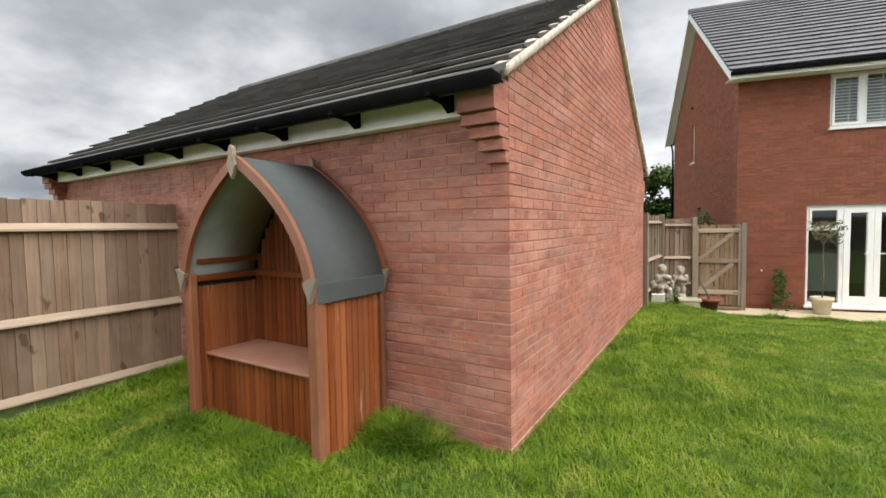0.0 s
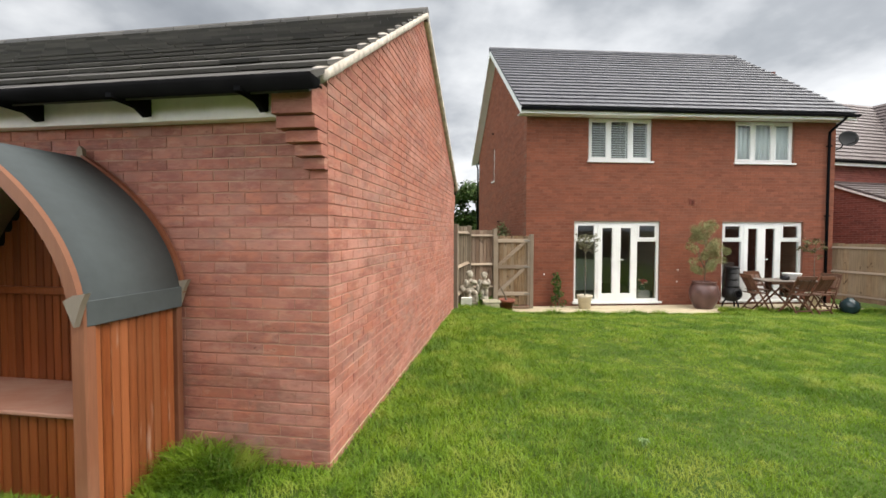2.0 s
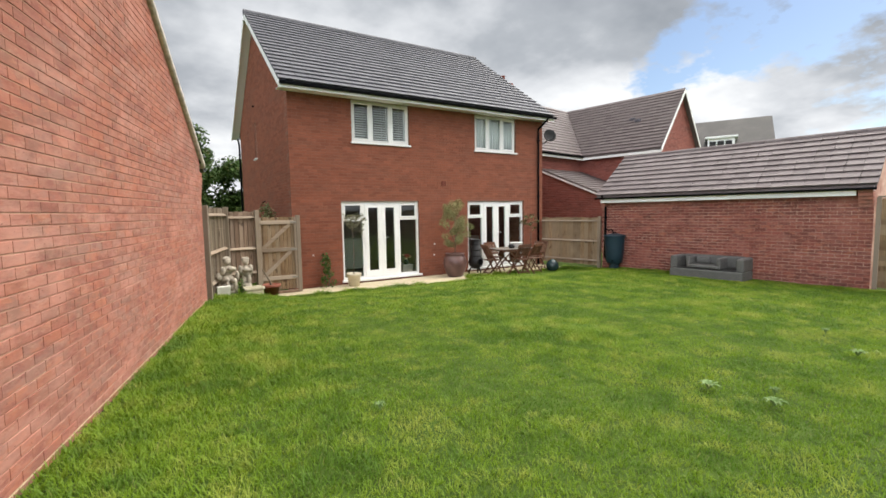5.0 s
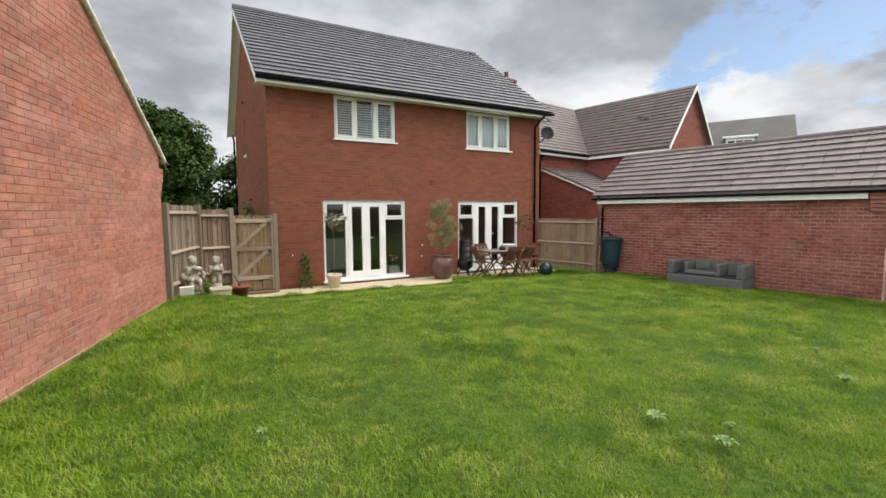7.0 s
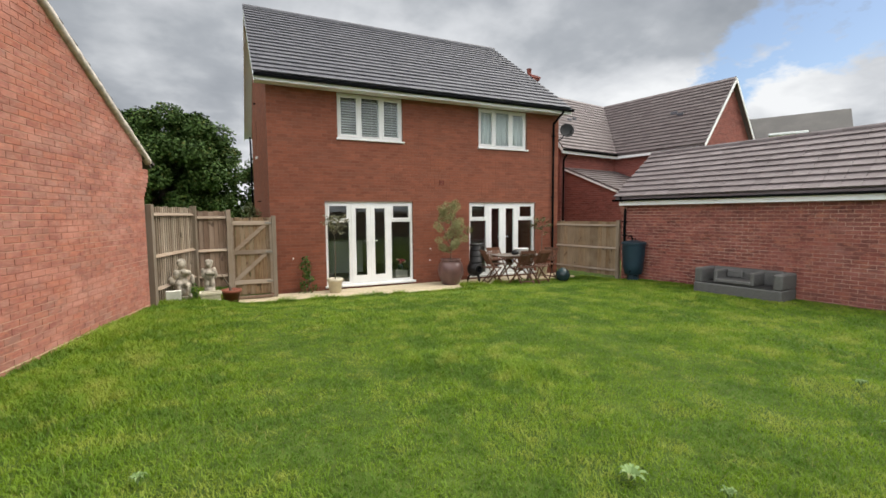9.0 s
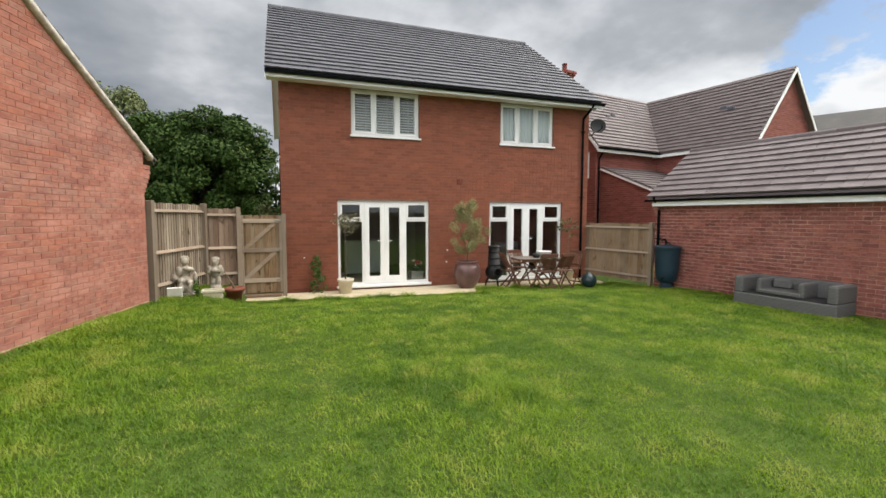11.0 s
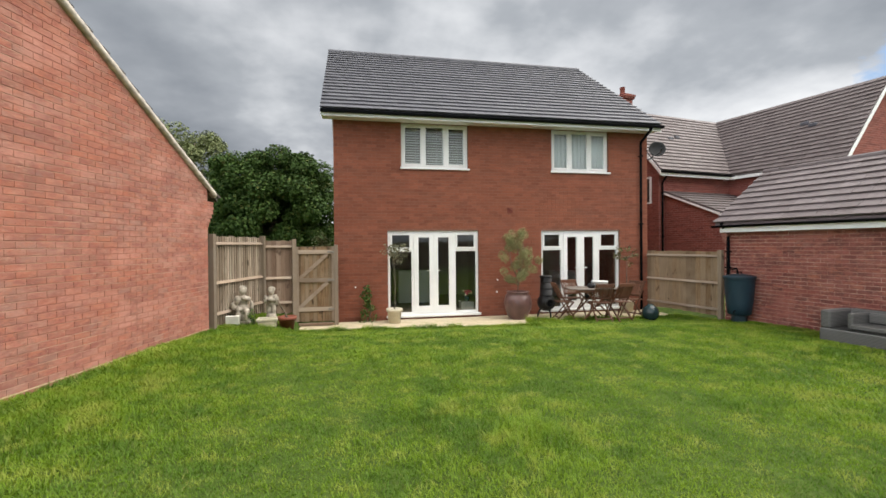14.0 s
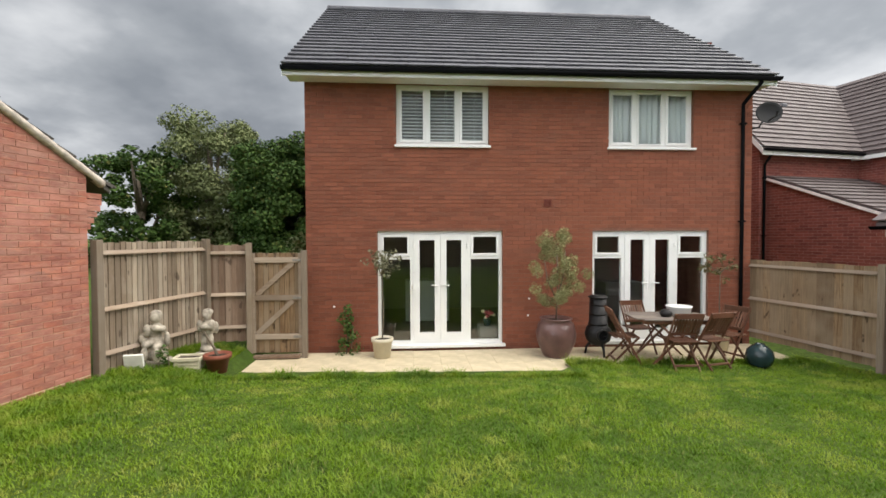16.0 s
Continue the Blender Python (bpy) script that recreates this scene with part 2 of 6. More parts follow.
MORTAR = mortar_mat("mortar", (0.45, 0.275, 0.20), (0.31, 0.135, 0.098))
HOUSE_PIECE = brick_mat("house_brick", (0.160, 0.052, 0.031), (0.226, 0.076, 0.044), (0.285, 0.104, 0.062), (0.195, 0.080, 0.052), (0.285, 0.096, 0.050))
HOUSE_MORTAR = plain_mat("house_mortar", (0.215, 0.098, 0.066), 0.95, 0, 0.2, 12, 0.002)
EAST_PIECE = brick_mat("east_garage_brick", (0.095, 0.030, 0.028), (0.245, 0.071, 0.056), (0.345, 0.122, 0.092), (0.165, 0.068, 0.057), (0.30, 0.094, 0.064), (0.110, 0.042, 0.036))
EAST_MORTAR = mortar_mat("pale_mortar", (0.58, 0.39, 0.31), (0.36, 0.18, 0.14))
HOUSE_BRICK = brickwork_mat("house_brickwork", (0.175, 0.054, 0.034), (0.228, 0.072, 0.044), (0.275, 0.098, 0.062), (0.235, 0.108, 0.072), 0.3)
FAR_BRICK = brickwork_mat("neighbour_brickwork", (0.125, 0.037, 0.033), (0.225, 0.062, 0.047), (0.29, 0.094, 0.070), (0.34, 0.19, 0.15))
TILE = tile_mat("roof_tile_dark", (0.034, 0.031, 0.029), (0.090, 0.081, 0.072), (0.060, 0.056, 0.044))
TILE_GREY = tile_mat("roof_tile_grey", (0.070, 0.070, 0.083), (0.100, 0.099, 0.113), (0.082, 0.081, 0.086))
TILE_BROWN = tile_mat("roof_tile_brown", (0.088, 0.066, 0.064), (0.128, 0.101, 0.098), (0.100, 0.082, 0.079))
TILE_PALE = tile_mat("roof_tile_faded", (0.115, 0.090, 0.089), (0.172, 0.141, 0.140), (0.128, 0.108, 0.105))
UPVC = plain_mat("white_upvc", (0.80, 0.80, 0.78), 0.35, 0, 0.03, 3)
CREAM = plain_mat("cream_paint", (0.80, 0.745, 0.715), 0.75, 0, 0.12, 5, 0.001)
VERGE = plain_mat("verge_mortar", (0.49, 0.435, 0.375), 0.95, 0, 0.3, 14, 0.006)
BLACK = plain_mat("black_plastic", (0.009, 0.009, 0.010), 0.9, 0, 0.2, spec=0.0)
GLASS = glass_mat()
FENCE = wood_mat("fence_wood", (0.150, 0.090, 0.058), (0.290, 0.195, 0.136), (0.33, 0.25, 0.19), (7, 7, 0.45))
FENCE_RAIL = wood_mat("fence_rail_wood", (0.25, 0.18, 0.125), (0.40, 0.31, 0.225), (0.41, 0.35, 0.285), (0.6, 0.6, 6), knots=False)
FENCE_NEW = wood_mat("fence_wood_pale", (0.105, 0.058, 0.028), (0.33, 0.215, 0.115), (0.34, 0.26, 0.175))
POST = wood_mat("fence_post_wood", (0.19, 0.14, 0.095), (0.29, 0.23, 0.165), (0.29, 0.25, 0.21))
FENCE_GREY = wood_mat("fence_wood_silvered", (0.15, 0.105, 0.07), (0.41, 0.33, 0.25), (0.48, 0.42, 0.34))
# inner boards and rails: stain darkened to carry the shade under the arbour roof
ARBOUR_SHADED = wood_mat("stained_pine_shaded", (0.135, 0.030, 0.008), (0.235, 0.060, 0.015), (0.265, 0.078, 0.024), (10, 10, 0.6), 0.45, 0.25, False)
ARBOUR_SIDE = wood_mat("bleached_pine", (0.19, 0.046, 0.013), (0.32, 0.090, 0.026), (0.37, 0.14, 0.060), (10, 10, 0.6), 0.45, 0.4, False, (0.47, 0.29, 0.21))
ARBOUR_WORN = wood_mat("worn_pine", (0.145, 0.040, 0.016), (0.245, 0.082, 0.037), (0.31, 0.150, 0.090), (8, 8, 0.6), 0.6, 0.6, False)
FELT = plain_mat("roofing_felt", (0.062, 0.072, 0.074), 0.85, 0, 0.08, 12, 0.0006)
LINING = plain_mat("grey_lining_board", (0.27, 0.28, 0.26), 0.8, 0, 0.1, 5)
EFFLO = plain_mat("sandy_mortar", (0.55, 0.43, 0.27), 0.95, 0, 0.25, 20, 0.002)
SEATWOOD = wood_mat("seat_board_wood", (0.27, 0.12, 0.075), (0.38, 0.20, 0.14), (0.42, 0.29, 0.23), (0.6, 6, 6), 0.6, 0.5, False)
PAVING = plain_mat("buff_paving", (0.56, 0.475, 0.32), 0.85, 0, 0.16, 4, 0.002)
ROOM = plain_mat("room_plaster", (0.34, 0.32, 0.29), 0.8, 0, 0.1)
FLOORING = plain_mat("room_floor", (0.12, 0.09, 0.06), 0.5, 0, 0.2)


# ---- building helpers ----
def group_empty(name, m, label, category, group="", kind=""):
    e = new(name)
    e.matrix_basis = m
    e.empty_display_size = 0.2
    return tagged(e, label, category, group, kind)


def mesh_of(bm, name, mat, smooth=False):
    me = bpy.data.meshes.new(name)
    bmesh.ops.recalc_face_normals(bm, faces=bm.faces)
    if smooth:
        for f in bm.faces:
            f.smooth = True
    bm.to_mesh(me)
    bm.free()
    for x in mat if isinstance(mat, (list, tuple)) else (mat,):
        me.materials.append(x)
    return me


def part(name, bm, mat, parent=None, label="", smooth=False, m=None):
    ob = new(name, mesh_of(bm, name, mat, smooth))
    if parent:
        ob.parent = parent
    if m is not None:
        ob.matrix_basis = m
    return tagged(ob, label)


def share(name, me, parent, m, label=""):
    ob = new(name, me)
    ob.parent = parent
    ob.matrix_basis = m
    return tagged(ob, label)


def box(bm, x0, x1, y0, y1, z0, z1, bevel=0.0, m=None):
    c = bmesh.ops.create_cube(bm, size=1.0)["verts"]
    for w in c:
        w.co = Vector(((x0 + x1) / 2 + w.co.x * (x1 - x0), (y0 + y1) / 2 + w.co.y * (y1 - y0), (z0 + z1) / 2 + w.co.z * (z1 - z0)))
    if bevel:
        ed = list({e for w in c for e in w.link_edges})
        r = bmesh.ops.bevel(bm, geom=ed, offset=bevel, segments=1, affect="EDGES")
        c = list({w for f in r["faces"] for w in f.verts} | {w for w in c if w.is_valid})
    if m is not None:
        bmesh.ops.transform(bm, matrix=m, verts=[w for w in c if w.is_valid])
    return bm


def boxes(*items, bevel=0.0):
    bm = bmesh.new()
    for it in items:
        box(bm, *it, bevel=bevel)
    return bm


def prism(bm, pts, a0, a1, axis="x"):
    """A polygon of (p, q) drawn out along an axis; axis x: (y, z), y: (x, z), z: (x, y)."""
    def at(p, q, a):
        return {"x": (a, p, q), "y": (p, a, q), "z": (p, q, a)}[axis]
    lo = [bm.verts.new(at(p, q, a0)) for p, q in pts]
    hi = [bm.verts.new(at(p, q, a1)) for p, q in pts]
    bm.faces.new(lo[::-1])
    bm.faces.new(hi)
    for i in range(len(pts)):
        j = (i + 1) % len(pts)
        bm.faces.new((lo[i], lo[j], hi[j], hi[i]))
    return bm


def tube(bm, pts, radius, sides=8, closed_ends=True):
    """A round bar along points; radius is a number or one for each point."""
    rings = []
    n = len(pts)
    for i, p in enumerate(pts):
        p = Vector(p)
        d = (Vector(pts[min(i + 1, n - 1)]) - Vector(pts[max(i - 1, 0)])).normalized()
        a = d.orthogonal().normalized() if not rings else (rings[-1][1] - d * rings[-1][1].dot(d)).normalized()
        b = d.cross(a)
        r = radius[i] if isinstance(radius, (list, tuple)) else radius
        rings.append(([bm.verts.new(p + (a * math.cos(2 * math.pi * k / sides) + b * math.sin(2 * math.pi * k / sides)) * r) for k in range(sides)], a))
    for (r0, _), (r1, _) in zip(rings, rings[1:]):
        for k in range(sides):
            bm.faces.new((r0[k], r0[(k + 1) % sides], r1[(k + 1) % sides], r1[k]))
    if closed_ends:
        bm.faces.new(rings[0][0][::-1])
        bm.faces.new(rings[-1][0])
    return bm


def lathe(bm, profile, sides=28, m=None):
    """A profile of (radius, z) turned about the z axis."""
    rings = []
    for r, z in profile:
        if r < 1e-4:
            rings.append([bm.verts.new((0, 0, z))])
        else:
            rings.append([bm.verts.new((r * math.cos(2 * math.pi * k / sides), r * math.sin(2 * math.pi * k / sides), z)) for k in range(sides)])
    for a, b in zip(rings, rings[1:]):
        for k in range(sides):
            j = (k + 1) % sides
            f = [a[0]] if len(a) == 1 else [a[k], a[j]]
            f += [b[0]] if len(b) == 1 else [b[j], b[k]]
            if len(f) > 2:
                bm.faces.new(f)
    if m is not None:
        bmesh.ops.transform(bm, matrix=m, verts=bm.verts)
    return bm


def holed_wall(bm, xs, zs, y0, y1, holes):
    """A wall along x between y0 and y1, cut by the openings (x0, x1, z0, z1)."""
    xs = sorted({*xs, *(h[0] for h in holes), *(h[1] for h in holes)})
    zs = sorted({*zs, *(h[2] for h in holes), *(h[3] for h in holes)})

    def solid(i, j):
        if not (0 <= i < len(xs) - 1 and 0 <= j < len(zs) - 1):
            return False
        x, z = (xs[i] + xs[i + 1]) / 2, (zs[j] + zs[j + 1]) / 2
        return not any(h[0] < x < h[1] and h[2] < z < h[3] for h in holes)
    seen = {}

    def vert(x, y, z):
        if (x, y, z) not in seen:
            seen[x, y, z] = bm.verts.new((x, y, z))
        return seen[x, y, z]

    def quad(*p):
        bm.faces.new([vert(*q) for q in p])
    for i in range(len(xs) - 1):
        for j in range(len(zs) - 1):
            if not solid(i, j):
                continue
            a, b, c, d = xs[i], xs[i + 1], zs[j], zs[j + 1]
            quad((a, y0, c), (b, y0, c), (b, y0, d), (a, y0, d))
            quad((a, y1, c), (a, y1, d), (b, y1, d), (b, y1, c))
            if not solid(i - 1, j):
                quad((a, y0, c), (a, y0, d), (a, y1, d), (a, y1, c))
            if not solid(i + 1, j):
                quad((b, y0, c), (b, y1, c), (b, y1, d), (b, y0, d))
            if not solid(i, j - 1):
                quad((a, y0, c), (a, y1, c), (b, y1, c), (b, y0, c))
            if not solid(i, j + 1):
                quad((a, y0, d), (b, y0, d), (b, y1, d), (a, y1, d))
    return bm


def slope_tiles(roof, m, width, length, cols, rows, mat, keep=lambda i, j: True, half=False, limit=lambda s: (0.0, 1.0)):
    """Courses of flat interlocking tiles on a slope. m: x across, y up the slope, z off it. keep picks the tiles that are parts."""
    w, g = width / cols, length / rows

    def tile(bm, x, s, x0=0.003, x1=None):
        x1 = (w - 0.003) if x1 is None else x1
        up = min(g * 1.18, length - s)
        q = [[bm.verts.new((x + e, *p)) for p in ((s + 0.035, 0.008), (s + 0.035, 0.036), (s, 0.036), (s, 0.060), (s + up, 0.020), (s + up, 0.004))] for e in (x0, x1)]
        for k in range(4):
            bm.faces.new((q[0][k], q[1][k], q[1][k + 1], q[0][k + 1]))
        bm.faces.new(q[0])
        bm.faces.new(q[1][::-1])
    rest = bmesh.new()
    bm = bmesh.new()
    tile(bm, 0, 0)
    shared = mesh_of(bm, "roof_tile", mat)
    for j in range(rows):
        for i in range(cols):
            off = w / 2 if half and j % 2 else 0.0
            x = i * w + off
            lo, hi = limit((j + 0.5) / rows)
            if x + w > width + 1e-6 or x < lo * width - 1e-6 or x + w > hi * width + 1e-6:
                a, b = max(x, lo * width), min(x + w, hi * width)
                if b - a > 0.03:
                    tile(rest, a, j * g, 0.003, b - a - 0.003)
                continue
            if keep(i, j) and j < rows - 1:
                share("roof_tile", shared, roof, m @ Matrix.Translation((x + random.uniform(-.001, .001), j * g, random.uniform(-0.0015, 0.0025))))
            else:
                tile(rest, x, j * g)
        if half and j % 2:
            lo, hi = limit((j + 0.5) / rows)
            if lo < w / 2 / width:
                tile(rest, 0, j * g, 0.003, w / 2 - 0.003)
    bmesh.ops.transform(rest, matrix=m, verts=rest.verts)
    if rest.verts:
        ob = part("roof_tiles", rest, mat, roof)
        tagged(ob, kind="stuff")
    else:
        rest.free()


def frame_axes(o, x, y):
    """A pose from an origin, the x axis and a vector towards y."""
    x = Vector(x).normalized()
    z = x.cross(Vector(y)).normalized()
    y = z.cross(x)
    r = Matrix((x, y, z)).transposed().to_4x4()
    return Matrix.Translation(o) @ r


# ---- ground ----
def step01(a, b, x):
    t = min(1.0, max(0.0, (x - a) / (b - a)))
    return t * t * (3 - 2 * t)


def ground_z(x, y):
    """The lawn falls a little to the east and dips towards the paving."""
    z = -0.0185 * min(11.5, max(0.0, x - 0.7))
    z -= 0.17 * step01(7.6, 9.5, y) * step01(1.0, 2.6, x) * step01(13.0, 10.5, x)
    z += 0.014 * noise.noise((x * 0.9, y * 0.9, 3.0)) + 0.006 * noise.noise((x * 3.1, y * 3.1, 9.0))
    if y > (9.62 if x < 7.2 else 9.97) and 2.0 < x < 11.4:
        z = -0.42
    return z


def lawn_mat():
    k = Mat("lawn_earth", 0.95, 0, 0.15)
    c = k.mix(k.rng(k.noise(0.7, 4), 0.35, 0.68), (0.052, 0.092, 0.014), (0.088, 0.135, 0.022))
    c = k.mix(k.rng(k.noise(9, 5), 0.4, 0.7), c, (0.036, 0.062, 0.010))
    c = k.mix(k.rng(k.noise(40, 3), 0.55, 0.8, 0, 0.5), c, (0.12, 0.11, 0.035))
    return k.color(c).bump(k.noise(60, 4), 0.02, 0.8).m


def axis_steps(lo, hi, fine, far):
    out = [lo + fine * i for i in range(int((hi - lo) / fine) + 1)]
    d, a, b = fine, lo, out[-1]
    while b < far:
        d *= 1.6
        a, b = a - d, b + d
        out = [a] + out + [b]
    return out


xs, ys = axis_steps(-6, 14, 0.25, 900), axis_steps(-4, 13, 0.25, 900)
verts = [(x, y, ground_z(x, y)) for y in ys for x in xs]
nx = len(xs)
faces = [(j * nx + i, j * nx + i + 1, (j + 1) * nx + i + 1, (j + 1) * nx + i) for j in range(len(ys) - 1) for i in range(nx - 1)]
gm = bpy.data.meshes.new("ground")
gm.from_pydata(verts, [], faces)
for p in gm.polygons:
    p.use_smooth = True
gm.materials.append(lawn_mat())
ground = tagged(new("ground", gm), "uneven green lawn ground running on to the horizon", "ground", kind="structure")

# ---- near garage ----
GM = Matrix.Translation((-0.527, 2.832, 0.0)) @ pose(0, 0, 0, 0, 0, -13.02)
garage = group_empty("garage", GM, "red brick garage with a dark tiled gable roof and corbelled corner", "garage")
GL, GW, PITCH = 7.0, 6.06, 0.585
RIDGE_Y, RIDGE_Z = 3.03, 4.27


def rake(y):
    return RIDGE_Z - PITCH * abs(y - RIDGE_Y)


bm = prism(bmesh.new(), [(0.0045, -0.4), (GW, -0.4), (GW, rake(GW)), (RIDGE_Y, RIDGE_Z), (0.0045, rake(0.0045))], -GL, -0.0045)
garage_wall = part("wall", bm, MORTAR, garage, "red brick wall with pale mortar joints")


def brick_shape(bm, a0, a1, z0, z1, depth=0.014, ch=0.002, lift=0.0):
    lay = ((0.0, -depth, 0.0), (0.0, -ch + lift, 0.0), (ch, lift, ch))
    rings = []
    for ca, d, cz in lay:
        rings.append([bm.verts.new(p) for p in ((a0 + ca, d, z0 + cz), (a1 - ca, d, z0 + cz), (a1 - ca, d, z1 - cz), (a0 + ca, d, z1 - cz))])
    for r0, r1 in zip(rings, rings[1:]):
        for k in range(4):
            bm.faces.new((r0[k], r0[(k + 1) % 4], r1[(k + 1) % 4], r1[k]))
    bm.faces.new(rings[-1])


bm = bmesh.new()
brick_shape(bm, 0, 0.215, 0, 0.065)
BRICK_FULL = mesh_of(bm, "brick", BRICK)
bm = bmesh.new()
brick_shape(bm, 0, 0.1025, 0, 0.065)
BRICK_HALF = mesh_of(bm, "brick", BRICK)


def lay_bricks(parent, m, a_lo, a_hi, z_lo, z_hi, near, span, flip, kit=None, holes=(), snap=0.0, perpend=0.01):
    """Stretcher bond. m: a along the wall, d out of it, z up. near(a, z): laid as pieces of their own. span(z): the wall's reach in a."""
    full, half, mat = kit or (BRICK_FULL, BRICK_HALF, BRICK)
    rest = bmesh.new()
    bond = random.Random(17)
    z = z_lo
    course = 0
    while z < z_hi:
        lo, hi = span(z + 0.06)
        odd = (course + flip) % 2
        a = a_lo
        i = 0
        while a < a_hi - 0.02:
            w = 0.1025 if (i == 0 and odd) else 0.215
            # now and then a snapped header in the bond
            if i and snap and bond.random() < snap:
                w = 0.1025
            b = min(a + w, a_hi)
            p, q = max(a, lo), min(b, hi)
            # stop short of an opening
            for h0, h1, g0, g1 in holes:
                if g0 - 0.05 < z < g1 - 0.01 and p < h1 and q > h0:
                    p, q = (p, h0) if h0 - p > q - h1 else (h1, q)
            if q - p > 0.03:
                whole = abs((q - p) - w) < 1e-5
                if whole and near(a, z):
                    share("brick", full if w > 0.2 else half, parent,
                          m @ Matrix.Translation((p, random.uniform(-0.0005, 0.0015), z + random.uniform(-0.001, 0.001))))
                else:
                    brick_shape(rest, p, q, z + random.uniform(-0.001, 0.001), z + 0.065, lift=random.uniform(-0.0005, 0.0015))
            a = b + perpend
            i += 1
        z += 0.075
        course += 1
    bmesh.ops.transform(rest, matrix=m, verts=rest.verts)
    ob = part("bricks", rest, mat, parent)
    tagged(ob, kind="stuff")


def gable_span(z):
    if z <= rake(0):
        return (-GW, 0.0)
    return (-(RIDGE_Y + (RIDGE_Z - z) / PITCH), -(RIDGE_Y - (RIDGE_Z - z) / PITCH))


part("base_joint", boxes((-0.02, -0.0008, 0.002, GW, -0.06, 0.052)), EFFLO, garage, "sandy mortar stain along the wall foot")
GABLE = frame_axes((0, 0, 0), (0, -1, 0), (1, 0, 0))
FRONT = frame_axes((0, 0, 0), (-1, 0, 0), (0, -1, 0))

# roof of the near garage
roof = part("roof", prism(bmesh.new(), [(-0.30, rake(-0.30) - 0.03), (-0.30, rake(-0.30) + 0.02), (RIDGE_Y, RIDGE_Z + 0.045), (GW + 0.30, rake(GW + 0.30) + 0.02), (GW + 0.30, rake(GW + 0.30) - 0.03), (RIDGE_Y, RIDGE_Z + 0.003)], -GL - 0.06, 0.02), TILE, garage, "dark weathered tiled roof")
L_SLOPE = math.hypot(RIDGE_Y + 0.34, PITCH * (RIDGE_Y + 0.34))
f_front = frame_axes((-GL - 0.08, -0.34, rake(-0.34) + 0.028), (1, 0, 0), (0, 1, PITCH))
f_back = frame_axes((0.05, GW + 0.34, rake(GW + 0.34) + 0.028), (-1, 0, 0), (0, -1, PITCH))
bm = bmesh.new()
for i in range(18):
    x = -GL - 0.06 + i * 0.396
    tube(bm, [(x, RIDGE_Y, RIDGE_Z + 0.03), (x + 0.385, RIDGE_Y, RIDGE_Z + 0.03)], 0.085, 10)
part("ridge_tiles", bm, TILE, garage, "half-round ridge tiles")
# mortar bedding under the tile edge, squeezed out unevenly between the courses
for y_end, proud in ((-0.15, 0.060), (GW + 0.20, 0.060)):
    bm = bmesh.new()
    n = 52
    rows = []
    for i in range(n + 1):
        y = y_end + (RIDGE_Y - y_end) * i / n
        lip = proud + 0.006 * noise.noise((y * 9, 3.0, 1.0)) + 0.004 * noise.noise((y * 31, 7.0, 2.0))
        top, low = rake(y) + 0.070 + 0.014 * noise.noise((y * 14, 1.0, 5.0)), rake(y) - 0.028 + 0.008 * noise.noise((y * 7, 9.0, 4.0))
        rows.append([bm.verts.new(p) for p in ((-0.03, y, low), (lip * 0.4, y, low), (lip, y, low + 0.02), (lip, y, top - 0.02), (0.012, y, top), (-0.03, y, top))])
    for r0, r1 in zip(rows, rows[1:]):
        for k in range(6):
            bm.faces.new((r0[k], r0[(k + 1) % 6], r1[(k + 1) % 6], r1[k]))
    bm.faces.new(rows[0])
    bm.faces.new(rows[-1][::-1])
    bmesh.ops.recalc_face_normals(bm, faces=bm.faces)
    part("verge", bm, VERGE, garage, "pale mortar verge under the tile edge", True)
part("fascia", boxes((-GL + 0.22, -0.262, -0.105, -0.085, 2.215, 2.375), bevel=0.004), CREAM, garage, "cream painted eaves board")
part("soffit", boxes((-GL, -0.262, -0.084, 0.0, 2.22, 2.24)), CREAM, garage, "cream painted soffit")


def gutter(parent, x0, x1, y, z, r=0.058):
    bm = bmesh.new()
    out, inn = [], []
    for x in (x0, x1):
        out.append([bm.verts.new((x, y + r * math.cos(a), z + r * math.sin(a))) for a in [math.pi + math.pi * k / 10 for k in range(11)]])
        inn.append([bm.verts.new((x, y + (r - 0.006) * math.cos(a), z + (r - 0.006) * math.sin(a))) for a in [math.pi + math.pi * k / 10 for k in range(11)]])
    for k in range(10):
        bm.faces.new((out[0][k], out[0][k + 1], out[1][k + 1], out[1][k]))
        bm.faces.new((inn[0][k + 1], inn[0][k], inn[1][k], inn[1][k + 1]))
        for s in (0, 1):
            bm.faces.new((out[s][k], inn[s][k], inn[s][k + 1], out[s][k + 1]))
    for k in (0, 10):
        bm.faces.new((out[0][k], out[1][k], inn[1][k], inn[0][k]))
    for s, x in ((0, x0), (1, x1)):
        c = bm.verts.new((x, y, z))
        for k in range(10):
            bm.faces.new((c, out[s][k], out[s][k + 1]))
    return part("gutter", bm, BLACK, parent, "black plastic gutter", True)


gutter(garage, -GL - 0.08, 0.07, -0.335, 2.365, 0.068)
for i in range(9):
    x = -0.35 - i * 0.80
    bm = bmesh.new()
    prism(bm, [(-0.40, 2.285), (-0.40, 2.31), (-0.107, 2.375), (-0.107, 2.25), (-0.14, 2.235), (-0.21, 2.275)], x - 0.018, x + 0.018)
    part("rafter_foot", bm, BLACK, garage, "black rafter bracket under the gutter")
part("eaves_tray", boxes((-GL, 0.0, -0.28, -0.08, 2.376, 2.39)), BLACK, garage, "black eaves board")
